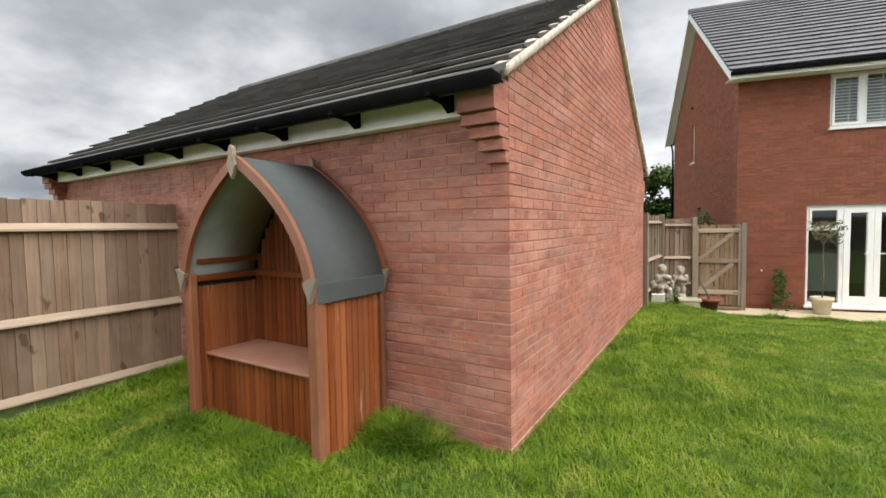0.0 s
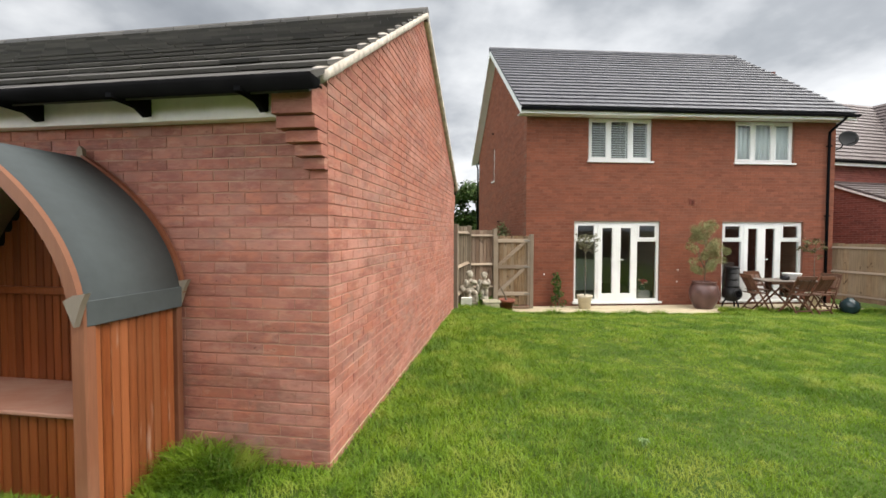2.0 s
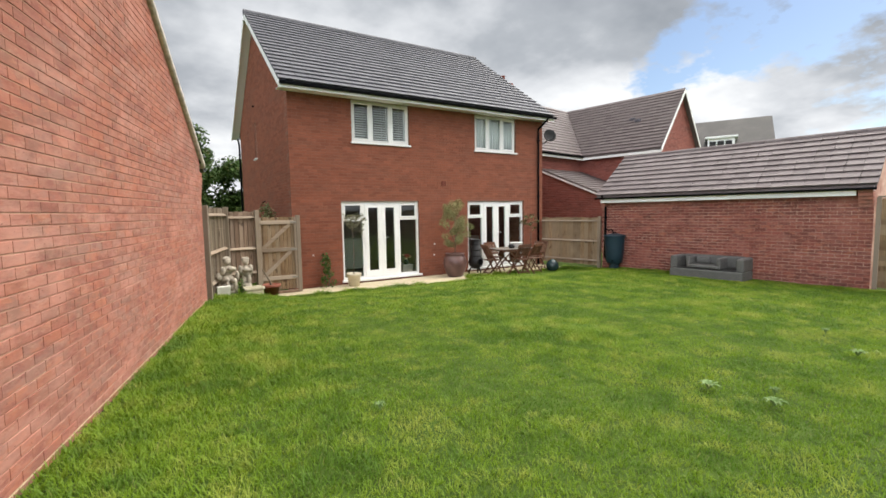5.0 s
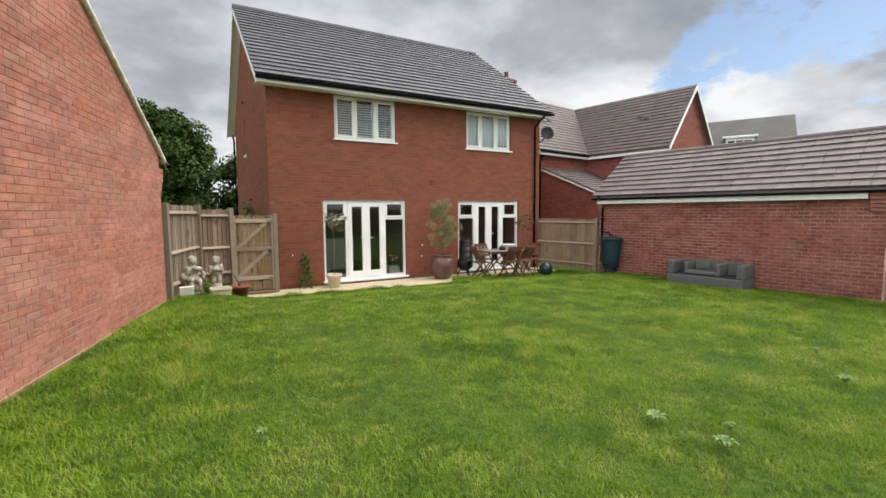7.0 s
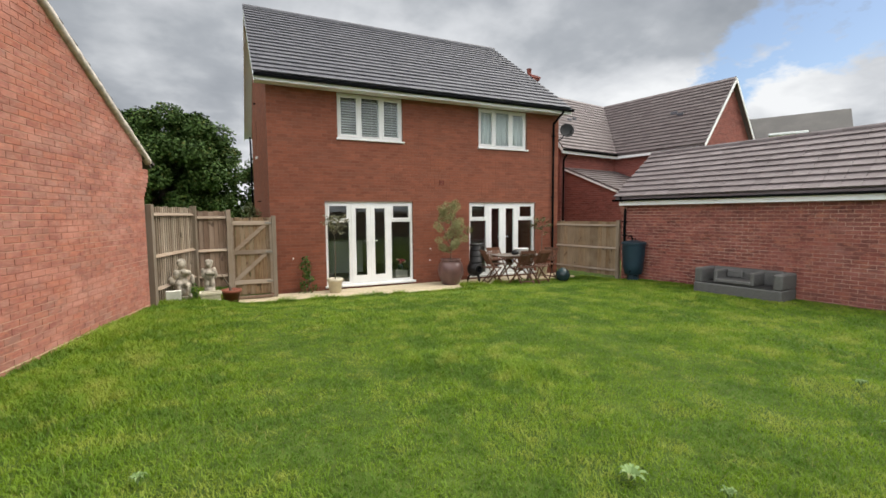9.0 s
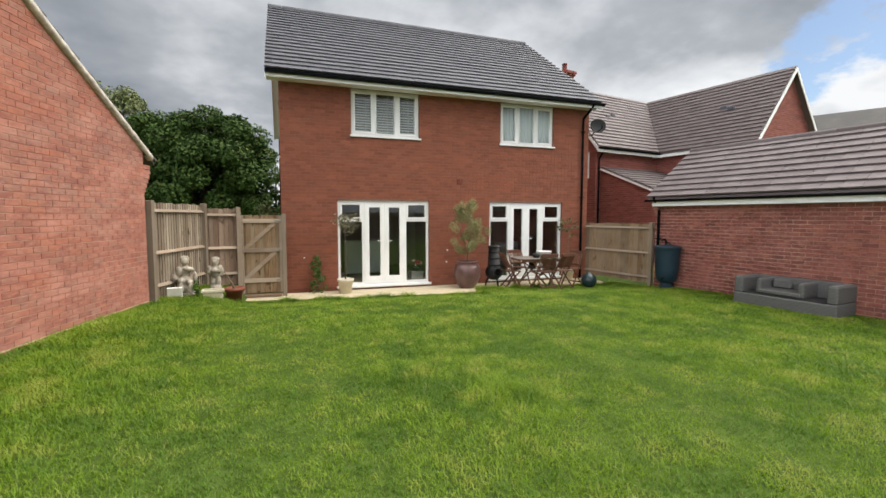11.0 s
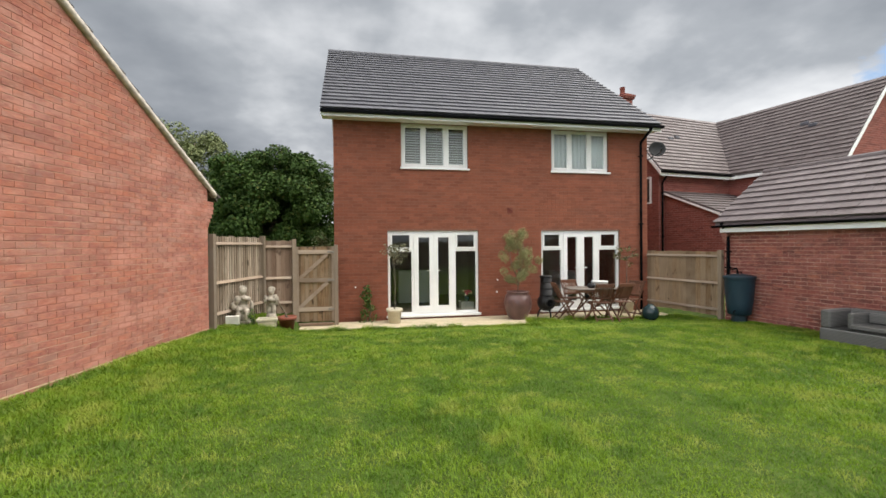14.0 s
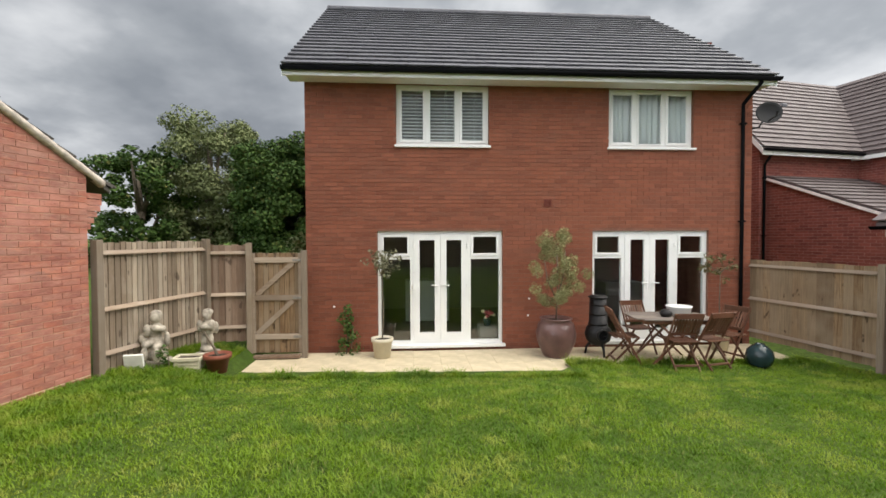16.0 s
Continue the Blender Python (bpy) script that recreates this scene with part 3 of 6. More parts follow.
# corbelled eaves corner
for i, (w, d) in enumerate(((0.14, 0.045), (0.175, 0.09), (0.21, 0.135), (0.245, 0.18))):
    bm = bmesh.new()
    brick_shape(bm, 0.003, w, 0, 0.068, depth=d)
    share("corbel_brick", mesh_of(bm, "corbel_brick", BRICK), garage, FRONT @ Matrix.Translation((0, d, 1.905 + i * 0.075)), "projecting corbel brick")
for i in range(3):
    bm = bmesh.new()
    brick_shape(bm, 0.003, 0.255, 0, 0.068, depth=0.22)
    share("corbel_brick", mesh_of(bm, "corbel_brick", BRICK), garage, FRONT @ Matrix.Translation((0, 0.215, 2.205 + i * 0.068)), "projecting corbel brick")
for i, (w, d) in enumerate(((0.14, 0.045), (0.175, 0.09), (0.21, 0.135), (0.245, 0.18), (0.25, 0.2), (0.25, 0.2))):
    bm = bmesh.new()
    box(bm, -GL, -GL + w, -d, 0.0, 1.905 + i * 0.075, 1.973 + i * 0.075)
    part("corbel_brick", bm, BRICK, garage, "projecting corbel brick")
    bm = bmesh.new()
    box(bm, -w, -0.002, GW, GW + d, 1.83 + i * 0.075, 1.898 + i * 0.075)
    part("corbel_brick", bm, BRICK, garage, "projecting corbel brick")

# ---- main house ----
HO = Vector((2.9, 11.075, -0.35))
house = group_empty("house", Matrix.Translation(HO), "two-storey red brick house with a grey tiled roof and white windows", "house")
HX, HY, HZ = 8.31, 7.73, 4.86
D1, D2 = (1.253, 3.529, 0.117, 2.18), (5.216, 7.473, 0.117, 2.175)
W1, W2 = (1.598, 3.276, 3.72, 4.806), (5.514, 7.15, 3.72, 4.802)
house_front = part("wall", holed_wall(bmesh.new(), (0, HX), (-0.4, HZ), 0.006, 0.3, (D1, D2, W1, W2)), HOUSE_MORTAR, house, "red brick garden wall of the house")
HR_Y, HR_Z, HP = 3.865, 8.0, 0.7115


def hrake(y):
    return HR_Z - HP * abs(y - HR_Y) - 0.05


SIDE_W = (4.28, 4.66, 3.70, 4.84)
bm = holed_wall(bmesh.new(), (0.303, HY), (-0.4, 4.9), 0.0, 0.3, (SIDE_W,))
SWAP = Matrix(((0, 1, 0, 0.003), (1, 0, 0, 0), (0, 0, 1, 0), (0, 0, 0, 1)))
bmesh.ops.transform(bm, matrix=Matrix.Translation((0.004, 0, 0)) @ SWAP, verts=bm.verts)
side = bm
prism(side, [(0.303, 4.9), (HY, 4.9), (HY, hrake(HY)), (HR_Y, hrake(HR_Y)), (0.303, hrake(0.303))], 0.007, 0.3)
house_side = part("wall", side, HOUSE_MORTAR, house, "red brick gable wall of the house")
bm = bmesh.new()
prism(bm, [(0.303, -0.4), (HY, -0.4), (HY, hrake(HY)), (HR_Y, hrake(HR_Y)), (0.303, hrake(0.303))], HX - 0.3, HX - 0.003)
part("wall", bm, HOUSE_BRICK, house, "red brick gable wall of the house")
part("wall", boxes((0.31, HX - 0.31, HY - 0.3, HY, -0.4, HZ)), HOUSE_BRICK, house, "red brick wall of the house")
part("ceiling", boxes((0.3, HX - 0.3, 0.3, HY - 0.3, 2.42, 2.72), (0.3, HX - 0.3, 0.3, HY - 0.3, 4.86, 4.95)), ROOM, house, "plaster ceilings")
part("floor", boxes((0.3, HX - 0.3, 0.3, HY - 0.3, -0.1, 0.14)), FLOORING, house, "dark room floor")
part("partition", boxes((0.3, HX - 0.3, 4.0, 4.1, 0.14, 2.42), (4.3, 4.4, 0.3, 4.0, 0.14, 2.42), (0.3, HX - 0.3, 3.2, 3.3, 2.72, 4.86), (4.3, 4.4, 0.3, 3.2, 2.72, 4.86)), ROOM, house, "plastered inner walls")

hroof = part("roof", prism(bmesh.new(), [(-0.43, hrake(-0.43) - 0.06), (-0.43, hrake(-0.43) + 0.03), (HR_Y, HR_Z - 0.02), (HY + 0.43, hrake(HY + 0.43) + 0.03), (HY + 0.43, hrake(HY + 0.43) - 0.06), (HR_Y, HR_Z - 0.11)], -0.24, HX + 0.08), TILE_GREY, house, "grey tiled roof")
HSL = math.hypot(HR_Y + 0.45, HP * (HR_Y + 0.45))
hf_front = frame_axes((-0.27, -0.45, hrake(-0.45) + 0.035), (1, 0, 0), (0, 1, HP))
bm = bmesh.new()
for i in range(22):
    x = -0.27 + i * 0.3936
    tube(bm, [(x, HR_Y, HR_Z - 0.005), (x + 0.386, HR_Y, HR_Z - 0.005)], 0.09, 10)
part("ridge_tiles", bm, TILE_GREY, house, "grey ridge tiles")
part("fascia", boxes((-0.24, HX + 0.08, -0.44, -0.415, 4.76, 4.86), bevel=0.004), UPVC, house, "white fascia board")
part("soffit", boxes((-0.24, HX + 0.08, -0.412, -0.002, 4.80, 4.815)), UPVC, house, "white soffit")
gutter(house, -0.26, HX + 0.12, -0.50, 4.885, 0.060)
for sx, nm in ((-0.262, 1), (HX + 0.075, 0)):
    bm = bmesh.new()
    prism(bm, [(-0.45, hrake(-0.45) - 0.14), (-0.45, hrake(-0.45) + 0.03), (HR_Y, hrake(HR_Y) + 0.03), (HY + 0.45, hrake(HY + 0.45) + 0.03), (HY + 0.45, hrake(HY + 0.45) - 0.14), (HR_Y, hrake(HR_Y) - 0.15)], sx, sx + 0.022)
    part("bargeboard", bm, UPVC, house, "white bargeboard")
bm = bmesh.new()
prism(bm, [(-0.41, hrake(-0.41) - 0.10), (-0.41, hrake(-0.41) - 0.085), (HR_Y, hrake(HR_Y) - 0.085), (HY + 0.41, hrake(HY + 0.41) - 0.085), (HY + 0.41, hrake(HY + 0.41) - 0.10), (HR_Y, hrake(HR_Y) - 0.10)], -0.238, -0.002)
part("soffit", bm, UPVC, house, "white soffit")


def downpipe(parent, x, y, z0, z1, swan=(0.0, 0.0), r=0.034):
    bm = bmesh.new()
    pts = [(x + swan[0], y + swan[1], z1), (x + swan[0], y + swan[1], z1 - 0.06), (x, y, z1 - 0.32), (x, y, z1 - 0.45), (x, y, z0)]
    tube(bm, pts, r, 10)
    ob = part("downpipe", bm, BLACK, parent, "black plastic downpipe", True)
    for k in range(3):
        part("pipe_clip", boxes((x - 0.05, x + 0.05, y - 0.042, y + 0.045, z0 + 0.5 + k * (z1 - z0 - 1.2) / 2, z0 + 0.53 + k * (z1 - z0 - 1.2) / 2)), BLACK, ob)
    return ob


downpipe(house, 8.085, -0.05, 0.0, 4.86, (0.0, -0.43))
downpipe(house, -0.06, HY - 0.05, 0.0, 4.86, (0.0, 0.3))


def pane(parent, x0, x1, z0, z1, y, m=None):
    ob = part("pane", boxes((x0, x1, y, y + 0.012, z0, z1)), GLASS, parent, "clear window glass", m=m)
    ob.visible_shadow = False
    return ob


def soft_edges(bm, r=0.004):
    ed = [e for e in bm.edges if len(e.link_faces) == 2 and e.calc_face_angle(0) > 1.0]
    bmesh.ops.bevel(bm, geom=ed, offset=r, segments=1, affect="EDGES")
    return bm


def bar_frame(x0, x1, z0, z1, w, y0, y1, bm=None):
    return soft_edges(holed_wall(bm or bmesh.new(), (x0, x1), (z0, z1), y0, y1, ((x0 + w, x1 - w, z0 + w, z1 - w),)))


def window(parent, x0, x1, z0, z1, y=0.07, m=None):
    """A white three-light casement: fixed middle, opening sides."""
    a, b, c, d = x0 + 0.004, x1 - 0.004, z0 + 0.004, z1 - 0.004
    w = (b - a) / 3
    cuts = (a + 0.05, a + w - 0.03), (a + w + 0.03, a + 2 * w - 0.03), (a + 2 * w + 0.03, b - 0.05)
    bm = soft_edges(holed_wall(bmesh.new(), (a, b), (c, d), y, y + 0.07, [(p, q, c + 0.05, d - 0.05) for p, q in cuts]))
    win = part("window", bm, UPVC, parent, "white three-light casement window", m=m)
    for k in range(3):
        p, q = a + k * w + (0.05 if k == 0 else 0.03), a + (k + 1) * w - (0.05 if k == 2 else 0.03)
        part("sash", bar_frame(p + 0.002, q - 0.002, c + 0.052, d - 0.052, 0.045 if k != 1 else 0.022, y - 0.014, y + 0.04), UPVC, win)
        i = 0.04 if k != 1 else 0.02
        pane(win, p + i, q - i, c + 0.05 + i, d - 0.05 - i, y + 0.02)
    part("sill", boxes((x0 - 0.03, x1 + 0.03, -0.055, y + 0.02, z0 - 0.045, z0 - 0.002), bevel=0.006), UPVC, win, "white window sill")
    return win


def patio_door(parent, x0, x1, z0, z1, y=0.06):
    """French doors between two side lights with small top lights."""
    a, b, c, d = x0 + 0.004, x1 - 0.004, z0 + 0.004, z1 - 0.004
    W = b - a
    sl = W * 0.27
    cuts = (a + 0.055, a + sl - 0.032), (a + sl + 0.032, b - sl - 0.032), (b - sl + 0.032, b - 0.055)
    bm = soft_edges(holed_wall(bmesh.new(), (a, b), (c, d), y, y + 0.08, [(p, q, c + 0.055, d - 0.055) for p, q in cuts]))
    door = part("patio_door", bm, UPVC, parent, "white french doors with glazed side panels")
    zt = c + (d - c) * 0.765
    for p, q in ((a + 0.055, a + sl - 0.032), (b - sl + 0.032, b - 0.055)):
        part("transom", boxes((p, q, y + 0.004, y + 0.076, zt - 0.03, zt + 0.03), bevel=0.004), UPVC, door)
        part("sash", bar_frame(p + 0.003, q - 0.003, zt + 0.032, d - 0.058, 0.045, y - 0.012, y + 0.04), UPVC, door)
        pane(door, p + 0.04, q - 0.04, zt + 0.07, d - 0.1, y + 0.02)
        pane(door, p, q, c + 0.056, zt - 0.03, y + 0.03)
    mid = (a + b) / 2
    for p, q, hs in ((a + sl + 0.034, mid - 0.002, -1), (mid + 0.002, b - sl - 0.034, 1)):
        bm = soft_edges(holed_wall(bmesh.new(), (p, q), (c + 0.058, d - 0.058), y - 0.012, y + 0.05, ((p + 0.105, q - 0.105, c + 0.20, d - 0.163),)))
        leaf = part("door_leaf", bm, UPVC, door)
        pane(door, p + 0.1, q - 0.1, c + 0.195, d - 0.16, y + 0.015)
        hx = mid + hs * 0.055
        bm = boxes((hx - 0.014, hx + 0.014, y - 0.022, y - 0.012, c + 0.92, c + 1.14), bevel=0.003)
        box(bm, min(hx, hx + hs * 0.12), max(hx, hx + hs * 0.12), y - 0.05, y - 0.034, c + 1.06, c + 1.082, bevel=0.004)
        box(bm, hx - 0.009, hx + 0.009, y - 0.036, y - 0.02, c + 1.06, c + 1.08)
        part("door_handle", bm, UPVC, door, "white lever handle")
        for hz in (0.3, 1.0, 1.75):
            hxx = p if hs < 0 else q
            part("hinge", boxes((hxx - 0.016, hxx + 0.016, y - 0.03, y - 0.01, c + hz, c + hz + 0.09), bevel=0.004), UPVC, door)
    part("sill", boxes((x0 - 0.04, x1 + 0.04, -0.07, y + 0.03, z0 - 0.05, z0 + 0.002), bevel=0.006), UPVC, door, "white door sill")
    return door


window(house, *W1)
window(house, *W2)
patio_door(house, *D1)
patio_door(house, *D2)
# narrow side window: x of the window runs along the gable wall
bm = bar_frame(4.284, 4.656, 3.704, 4.836, 0.05, 0.06, 0.13)
bmesh.ops.transform(bm, matrix=SWAP, verts=bm.verts)
swin = part("window", bm, UPVC, house, "narrow white side window")
part("pane", boxes((0.09, 0.10, 4.33, 4.61, 3.75, 4.79)), GLASS, swin)
part("sill", boxes((-0.05, 0.05, 4.25, 4.69, 3.655, 3.698), bevel=0.005), UPVC, swin)
part("overflow_pipe", tube(bmesh.new(), [(0.02, 3.27, 2.28), (-0.10, 3.27, 2.25)], 0.016), BLACK, house, "black overflow pipe")
part("overflow_pipe", tube(bmesh.new(), [(0.02, 4.45, 5.35), (-0.06, 4.45, 5.35)], 0.03), BLACK, house, "black wall vent")
VENT = plain_mat("terracotta_vent", (0.17, 0.042, 0.028), 0.8)
vent = part("wall_vent", bar_frame(4.30, 4.43, 2.63, 2.76, 0.018, -0.02, 0.004), VENT, house, "red plastic wall vent")
for k in range(4):
    part("louvre", boxes((4.318, 4.412, -0.012, 0.002, 2.655 + k * 0.024, 2.666 + k * 0.024)), VENT, vent)
for vx, vz in ((0.48, 0.83), (4.02, 0.93), (4.0, 0.62)):
    part("vent_cap", lathe(bmesh.new(), [(0, 0.02), (0.016, 0.018), (0.02, 0.0)], 12, frame_axes((vx, 0, vz), (1, 0, 0), (0, 0, 1))), CREAM, house, "small white pipe cap", True)
# satellite dish beside the east corner
DISH = plain_mat("dish_grey", (0.016, 0.016, 0.017), 0.7)
bm = lathe(bmesh.new(), [(0, 0.0), (0.09, 0.009), (0.17, 0.035), (0.21, 0.058), (0.215, 0.053), (0.17, 0.027), (0.09, 0.001), (0, -0.01)], 24)
dish = part("satellite_dish", bm, DISH, house, "dark grey satellite dish", True, Matrix.Translation((8.52, -0.12, 4.35)) @ look((0, 0, 0), (0.45, 1.0, -0.25)))
part("dish_arm", tube(bmesh.new(), [(8.30, 0.1, 4.1), (8.42, -0.02, 4.12), (8.52, -0.10, 4.34)], 0.018), DISH, house)
part("dish_horn", tube(bmesh.new(), [(8.50, -0.12, 4.20), (8.40, -0.45, 4.22), (8.40, -0.47, 4.30)], [0.012, 0.012, 0.03]), DISH, house)

# ---- east garage ----
RM = Matrix.Translation((11.56, 8.95, -0.25)) @ pose(0, 0, 0, 0, 0, -82.84)
egar = group_empty("garage", RM, "long red brick garage with a brown tiled roof", "garage")
EL, EY, EZ, EW = 6.05, 1.36, 3.34, 2.72
EP = (EZ - 2.31) / EY


def erake(y):
    return EZ - EP * abs(y - EY)


east_wall = part("wall", prism(bmesh.new(), [(0.007, -0.3), (EW, -0.3), (EW, erake(EW) - 0.04), (EY, EZ - 0.04), (0.007, erake(0) - 0.04)], 0.08, EL), EAST_MORTAR, egar, "red brick garage walls")
eroof = part("roof", prism(bmesh.new(), [(-0.24, erake(-0.24) - 0.03), (-0.24, erake(-0.24) + 0.02), (EY, EZ + 0.03), (EW + 0.24, erake(EW + 0.24) + 0.02), (EW + 0.24, erake(EW + 0.24) - 0.03), (EY, EZ - 0.03)], 0.03, EL + 0.05), TILE_PALE, egar, "brown tiled roof")
ef_front = frame_axes((0.01, -0.26, erake(-0.26) + 0.03), (1, 0, 0), (0, 1, EP))
ESL = math.hypot(EY + 0.26, EP * (EY + 0.26))
bm = bmesh.new()
for i in range(16):
    tube(bm, [(0.01 + i * 0.381, EY, EZ + 0.03), (0.386 + i * 0.381, EY, EZ + 0.03)], 0.08, 10)
part("ridge_tiles", bm, TILE_PALE, egar, "brown ridge tiles")
part("fascia", boxes((0.12, EL - 0.25, -0.20, -0.18, 1.945, 2.06), bevel=0.004), UPVC, egar, "white eaves board")
part("fascia", prism(bmesh.new(), [(-0.24, erake(-0.24) - 0.1), (-0.24, erake(-0.24)), (EY, EZ), (EY, EZ - 0.1)], EL + 0.004, EL + 0.02), UPVC, egar, "white verge board")
gutter(egar, -0.02, EL + 0.05, -0.26, 2.10, 0.05)
part("eaves_tray", boxes((0.06, EL, -0.22, 0.0, 2.12, 2.135)), BLACK, egar, "black eaves board")
for i, d in enumerate((0.04, 0.08, 0.12, 0.16, 0.17, 0.17)):
    part("corbel_brick", boxes((EL - 0.23, EL - 0.002, -d, 0.0, 1.71 + i * 0.075, 1.778 + i * 0.075), bevel=0.004), BRICK, egar, "projecting corbel brick")
    part("corbel_brick", boxes((0.082, 0.11 + d, -d, 0.0, 1.71 + i * 0.075, 1.778 + i * 0.075), bevel=0.004), BRICK, egar, "projecting corbel brick")
downpipe(egar, 0.20, -0.05, 0.3, 2.2, (0.0, -0.20), 0.032)

# ---- neighbour's house ----
NM = Matrix.Translation((17.978, 15.369, -0.4)) @ pose(0, 0, 0, 0, 0, 10.04)
nb = group_empty("house", NM, "neighbouring red brick house with crossing brown tiled roofs", "house")
NE, NR, NH = 4.79, 7.343, 2.194
NP = (NR - NE) / NH


def gable_block(parent, x0, x1, half, eave, rise, axis, at, tiles_rows, cols, sides=(1, -1)):
    """A brick block with a gable roof. axis: the way the ridge runs; at: the ridge's place across it."""
    pts = [(at - half, 0), (at + half, 0), (at + half, eave), (at, eave + rise - 0.06), (at - half, eave)]
    part("wall", prism(bmesh.new(), pts, x0, x1, axis), FAR_BRICK, parent, "red brick walls")
    p = rise / half
    ov = 0.28
    prof = [(at - half - ov, eave - p * ov - 0.05), (at - half - ov, eave - p * ov + 0.03), (at, eave + rise + 0.02), (at + half + ov, eave - p * ov + 0.03), (at + half + ov, eave - p * ov - 0.05), (at, eave + rise - 0.06)]
    rf = part("roof", prism(bmesh.new(), prof, x0 - 0.2, x1 + 0.2, axis), TILE_BROWN, parent, "brown tiled roof")
    sl = math.hypot(half + ov, p * (half + ov))
    for s in sides:
        e = at - s * (half + ov)
        z = eave - p * ov + 0.035
        if axis == "x":
            o, ax = ((x0 - 0.2, e, z), (1, 0, 0)) if s > 0 else ((x1 + 0.2, e, z), (-1, 0, 0))
            m = frame_axes(o, ax, (0, s, p))
        else:
            o, ax = ((e, x1 + 0.2, z), (0, -1, 0)) if s > 0 else ((e, x0 - 0.2, z), (0, 1, 0))
            m = frame_axes(o, ax, (s, 0, p))
        slope_tiles(rf, m, x1 - x0 + 0.4, sl, cols, tiles_rows, TILE_BROWN, keep=lambda i, j: False)
        a, b = x0 - 0.2, x1 + 0.2
        if axis == "x":
            part("fascia", boxes((a, b, min(e, e + s * 0.03), max(e, e + s * 0.03), z - 0.19, z - 0.05)), UPVC, parent, "white fascia board")
            gutter(parent, a, b, e - s * 0.05, z - 0.03)
        else:
            part("fascia", boxes((min(e, e + s * 0.03), max(e, e + s * 0.03), a, b, z - 0.19, z - 0.05)), UPVC, parent, "white fascia board")
    for xe, d in ((x0 - 0.225, 1), (x1 + 0.2, -1)):
        q = [(at - half - ov, eave - p * ov - 0.14), (at - half - ov, eave - p * ov + 0.02), (at, eave + rise + 0.01), (at + half + ov, eave - p * ov + 0.02), (at + half + ov, eave - p * ov - 0.14), (at, eave + rise - 0.16)]
        part("bargeboard", prism(bmesh.new(), q, xe, xe + 0.025, axis), UPVC, parent, "white bargeboard")
    return rf


gable_block(nb, -3.68, 2.0, NH, NE, NR - NE, "x", NH, 18, 20, (1,))
gable_block(nb, -3.825, 5.2, NH, NE, NR - NE, "y", NH, 18, 30, (1, -1))
downpipe(nb, -3.55, -0.05, 0.0, 4.40, (0, -0.2))
bm = bar_frame(0, 0.55, 0, 1.0, 0.06, 0, 0.05)
nwin = part("window", bm, UPVC, nb, "white side window", m=frame_axes((-3.735, 0.87, 3.35), (0, -1, 0), (1, 0, 0)))
part("pane", boxes((0.06, 0.49, 0.02, 0.03, 0.06, 0.94)), DISH, nwin, "dark window glass")
for vx, vy in ((-1.92, 1.08), (-1.5, 1.16)):
    z = NE + NP * vy
    part("roof_vent", boxes((vx - 0.12, vx + 0.12, vy - 0.12, vy + 0.12, z - 0.05, z + 0.09), bevel=0.03), TILE_GREY, nb, "dark roof vent")
for vx, vy in ((1.14, -2.1), (1.03, -2.42)):
    z = NE + NP * vx
    part("roof_vent", boxes((vx - 0.12, vx + 0.12, vy - 0.14, vy + 0.14, z - 0.05, z + 0.1), bevel=0.03), TILE_GREY, nb, "dark roof vent")
bm = boxes((-3.36, -2.94, 1.98, 2.42, 6.6, 8.05), (-3.42, -2.88, 1.92, 2.48, 7.82, 7.90), (-3.45, -2.85, 1.89, 2.51, 7.90, 8.00), bevel=0.01)
chim = part("chimney", bm, FAR_BRICK, nb, "red brick chimney")
part("chimney_pot", lathe(bmesh.new(), [(0.12, 8.04), (0.10, 8.12), (0.10, 8.32), (0.12, 8.34), (0.09, 8.34), (0.08, 8.07), (0, 8.06)], 14, Matrix.Translation((-3.27, 2.2, 0))), VENT, chim, "terracotta chimney pot", True)
# single-storey lean-to between the houses
lean = group_empty("lean_to", Matrix.Translation((14.63, 14.776, -0.4)) @ pose(0, 0, 0, 0, 0, -79.96), "red brick lean-to with a sloping brown tiled roof", "extension")
part("wall", prism(bmesh.new(), [(0.0, 0.0), (3.2, 0.0), (3.2, 2.38), (0.0, 3.70)], 0.0, 3.6, "y"), FAR_BRICK, lean, "red brick walls")
lroof = part("roof", prism(bmesh.new(), [(-0.02, 3.71), (3.4, 2.30), (3.4, 2.36), (-0.02, 3.772)], -0.1, 3.7, "y"), TILE_BROWN, lean, "brown tiled lean-to roof")
slope_tiles(lroof, frame_axes((3.42, -0.1, 2.365), (0, 1, 0), (-3.42, 0, 1.412)), 3.8, 3.7, 13, 12, TILE_BROWN, keep=lambda i, j: False)
part("bargeboard", prism(bmesh.new(), [(-0.02, 3.69), (3.4, 2.28), (3.4, 2.35), (-0.02, 3.76)], -0.125, -0.102, "y"), CREAM, lean, "pale verge board")

# ---- far house ----
FM = Matrix.Translation((37.5, 17.8, -0.5)) @ pose(0, 0, 0, 0, 0, -62.5)
fh = group_empty("house", FM, "distant house with a dark grey roof and a white dormer", "house")
part("wall", prism(bmesh.new(), [(-0.5, 0), (8.0, 0), (8.0, 5.6), (3.8, 9.0), (-0.5, 5.6)], -7.0, 2.6), FAR_BRICK, fh, "red brick walls")
part("roof", prism(bmesh.new(), [(-0.8, 5.38), (-0.8, 5.5), (3.8, 9.3), (8.4, 5.5), (8.4, 5.38), (3.8, 9.15)], -7.3, 2.9), TILE, fh, "dark grey roof")
dorm = part("dormer", boxes((-1.5, 0.3, 0.1, 2.4, 6.1, 7.35)), UPVC, fh, "white dormer window")
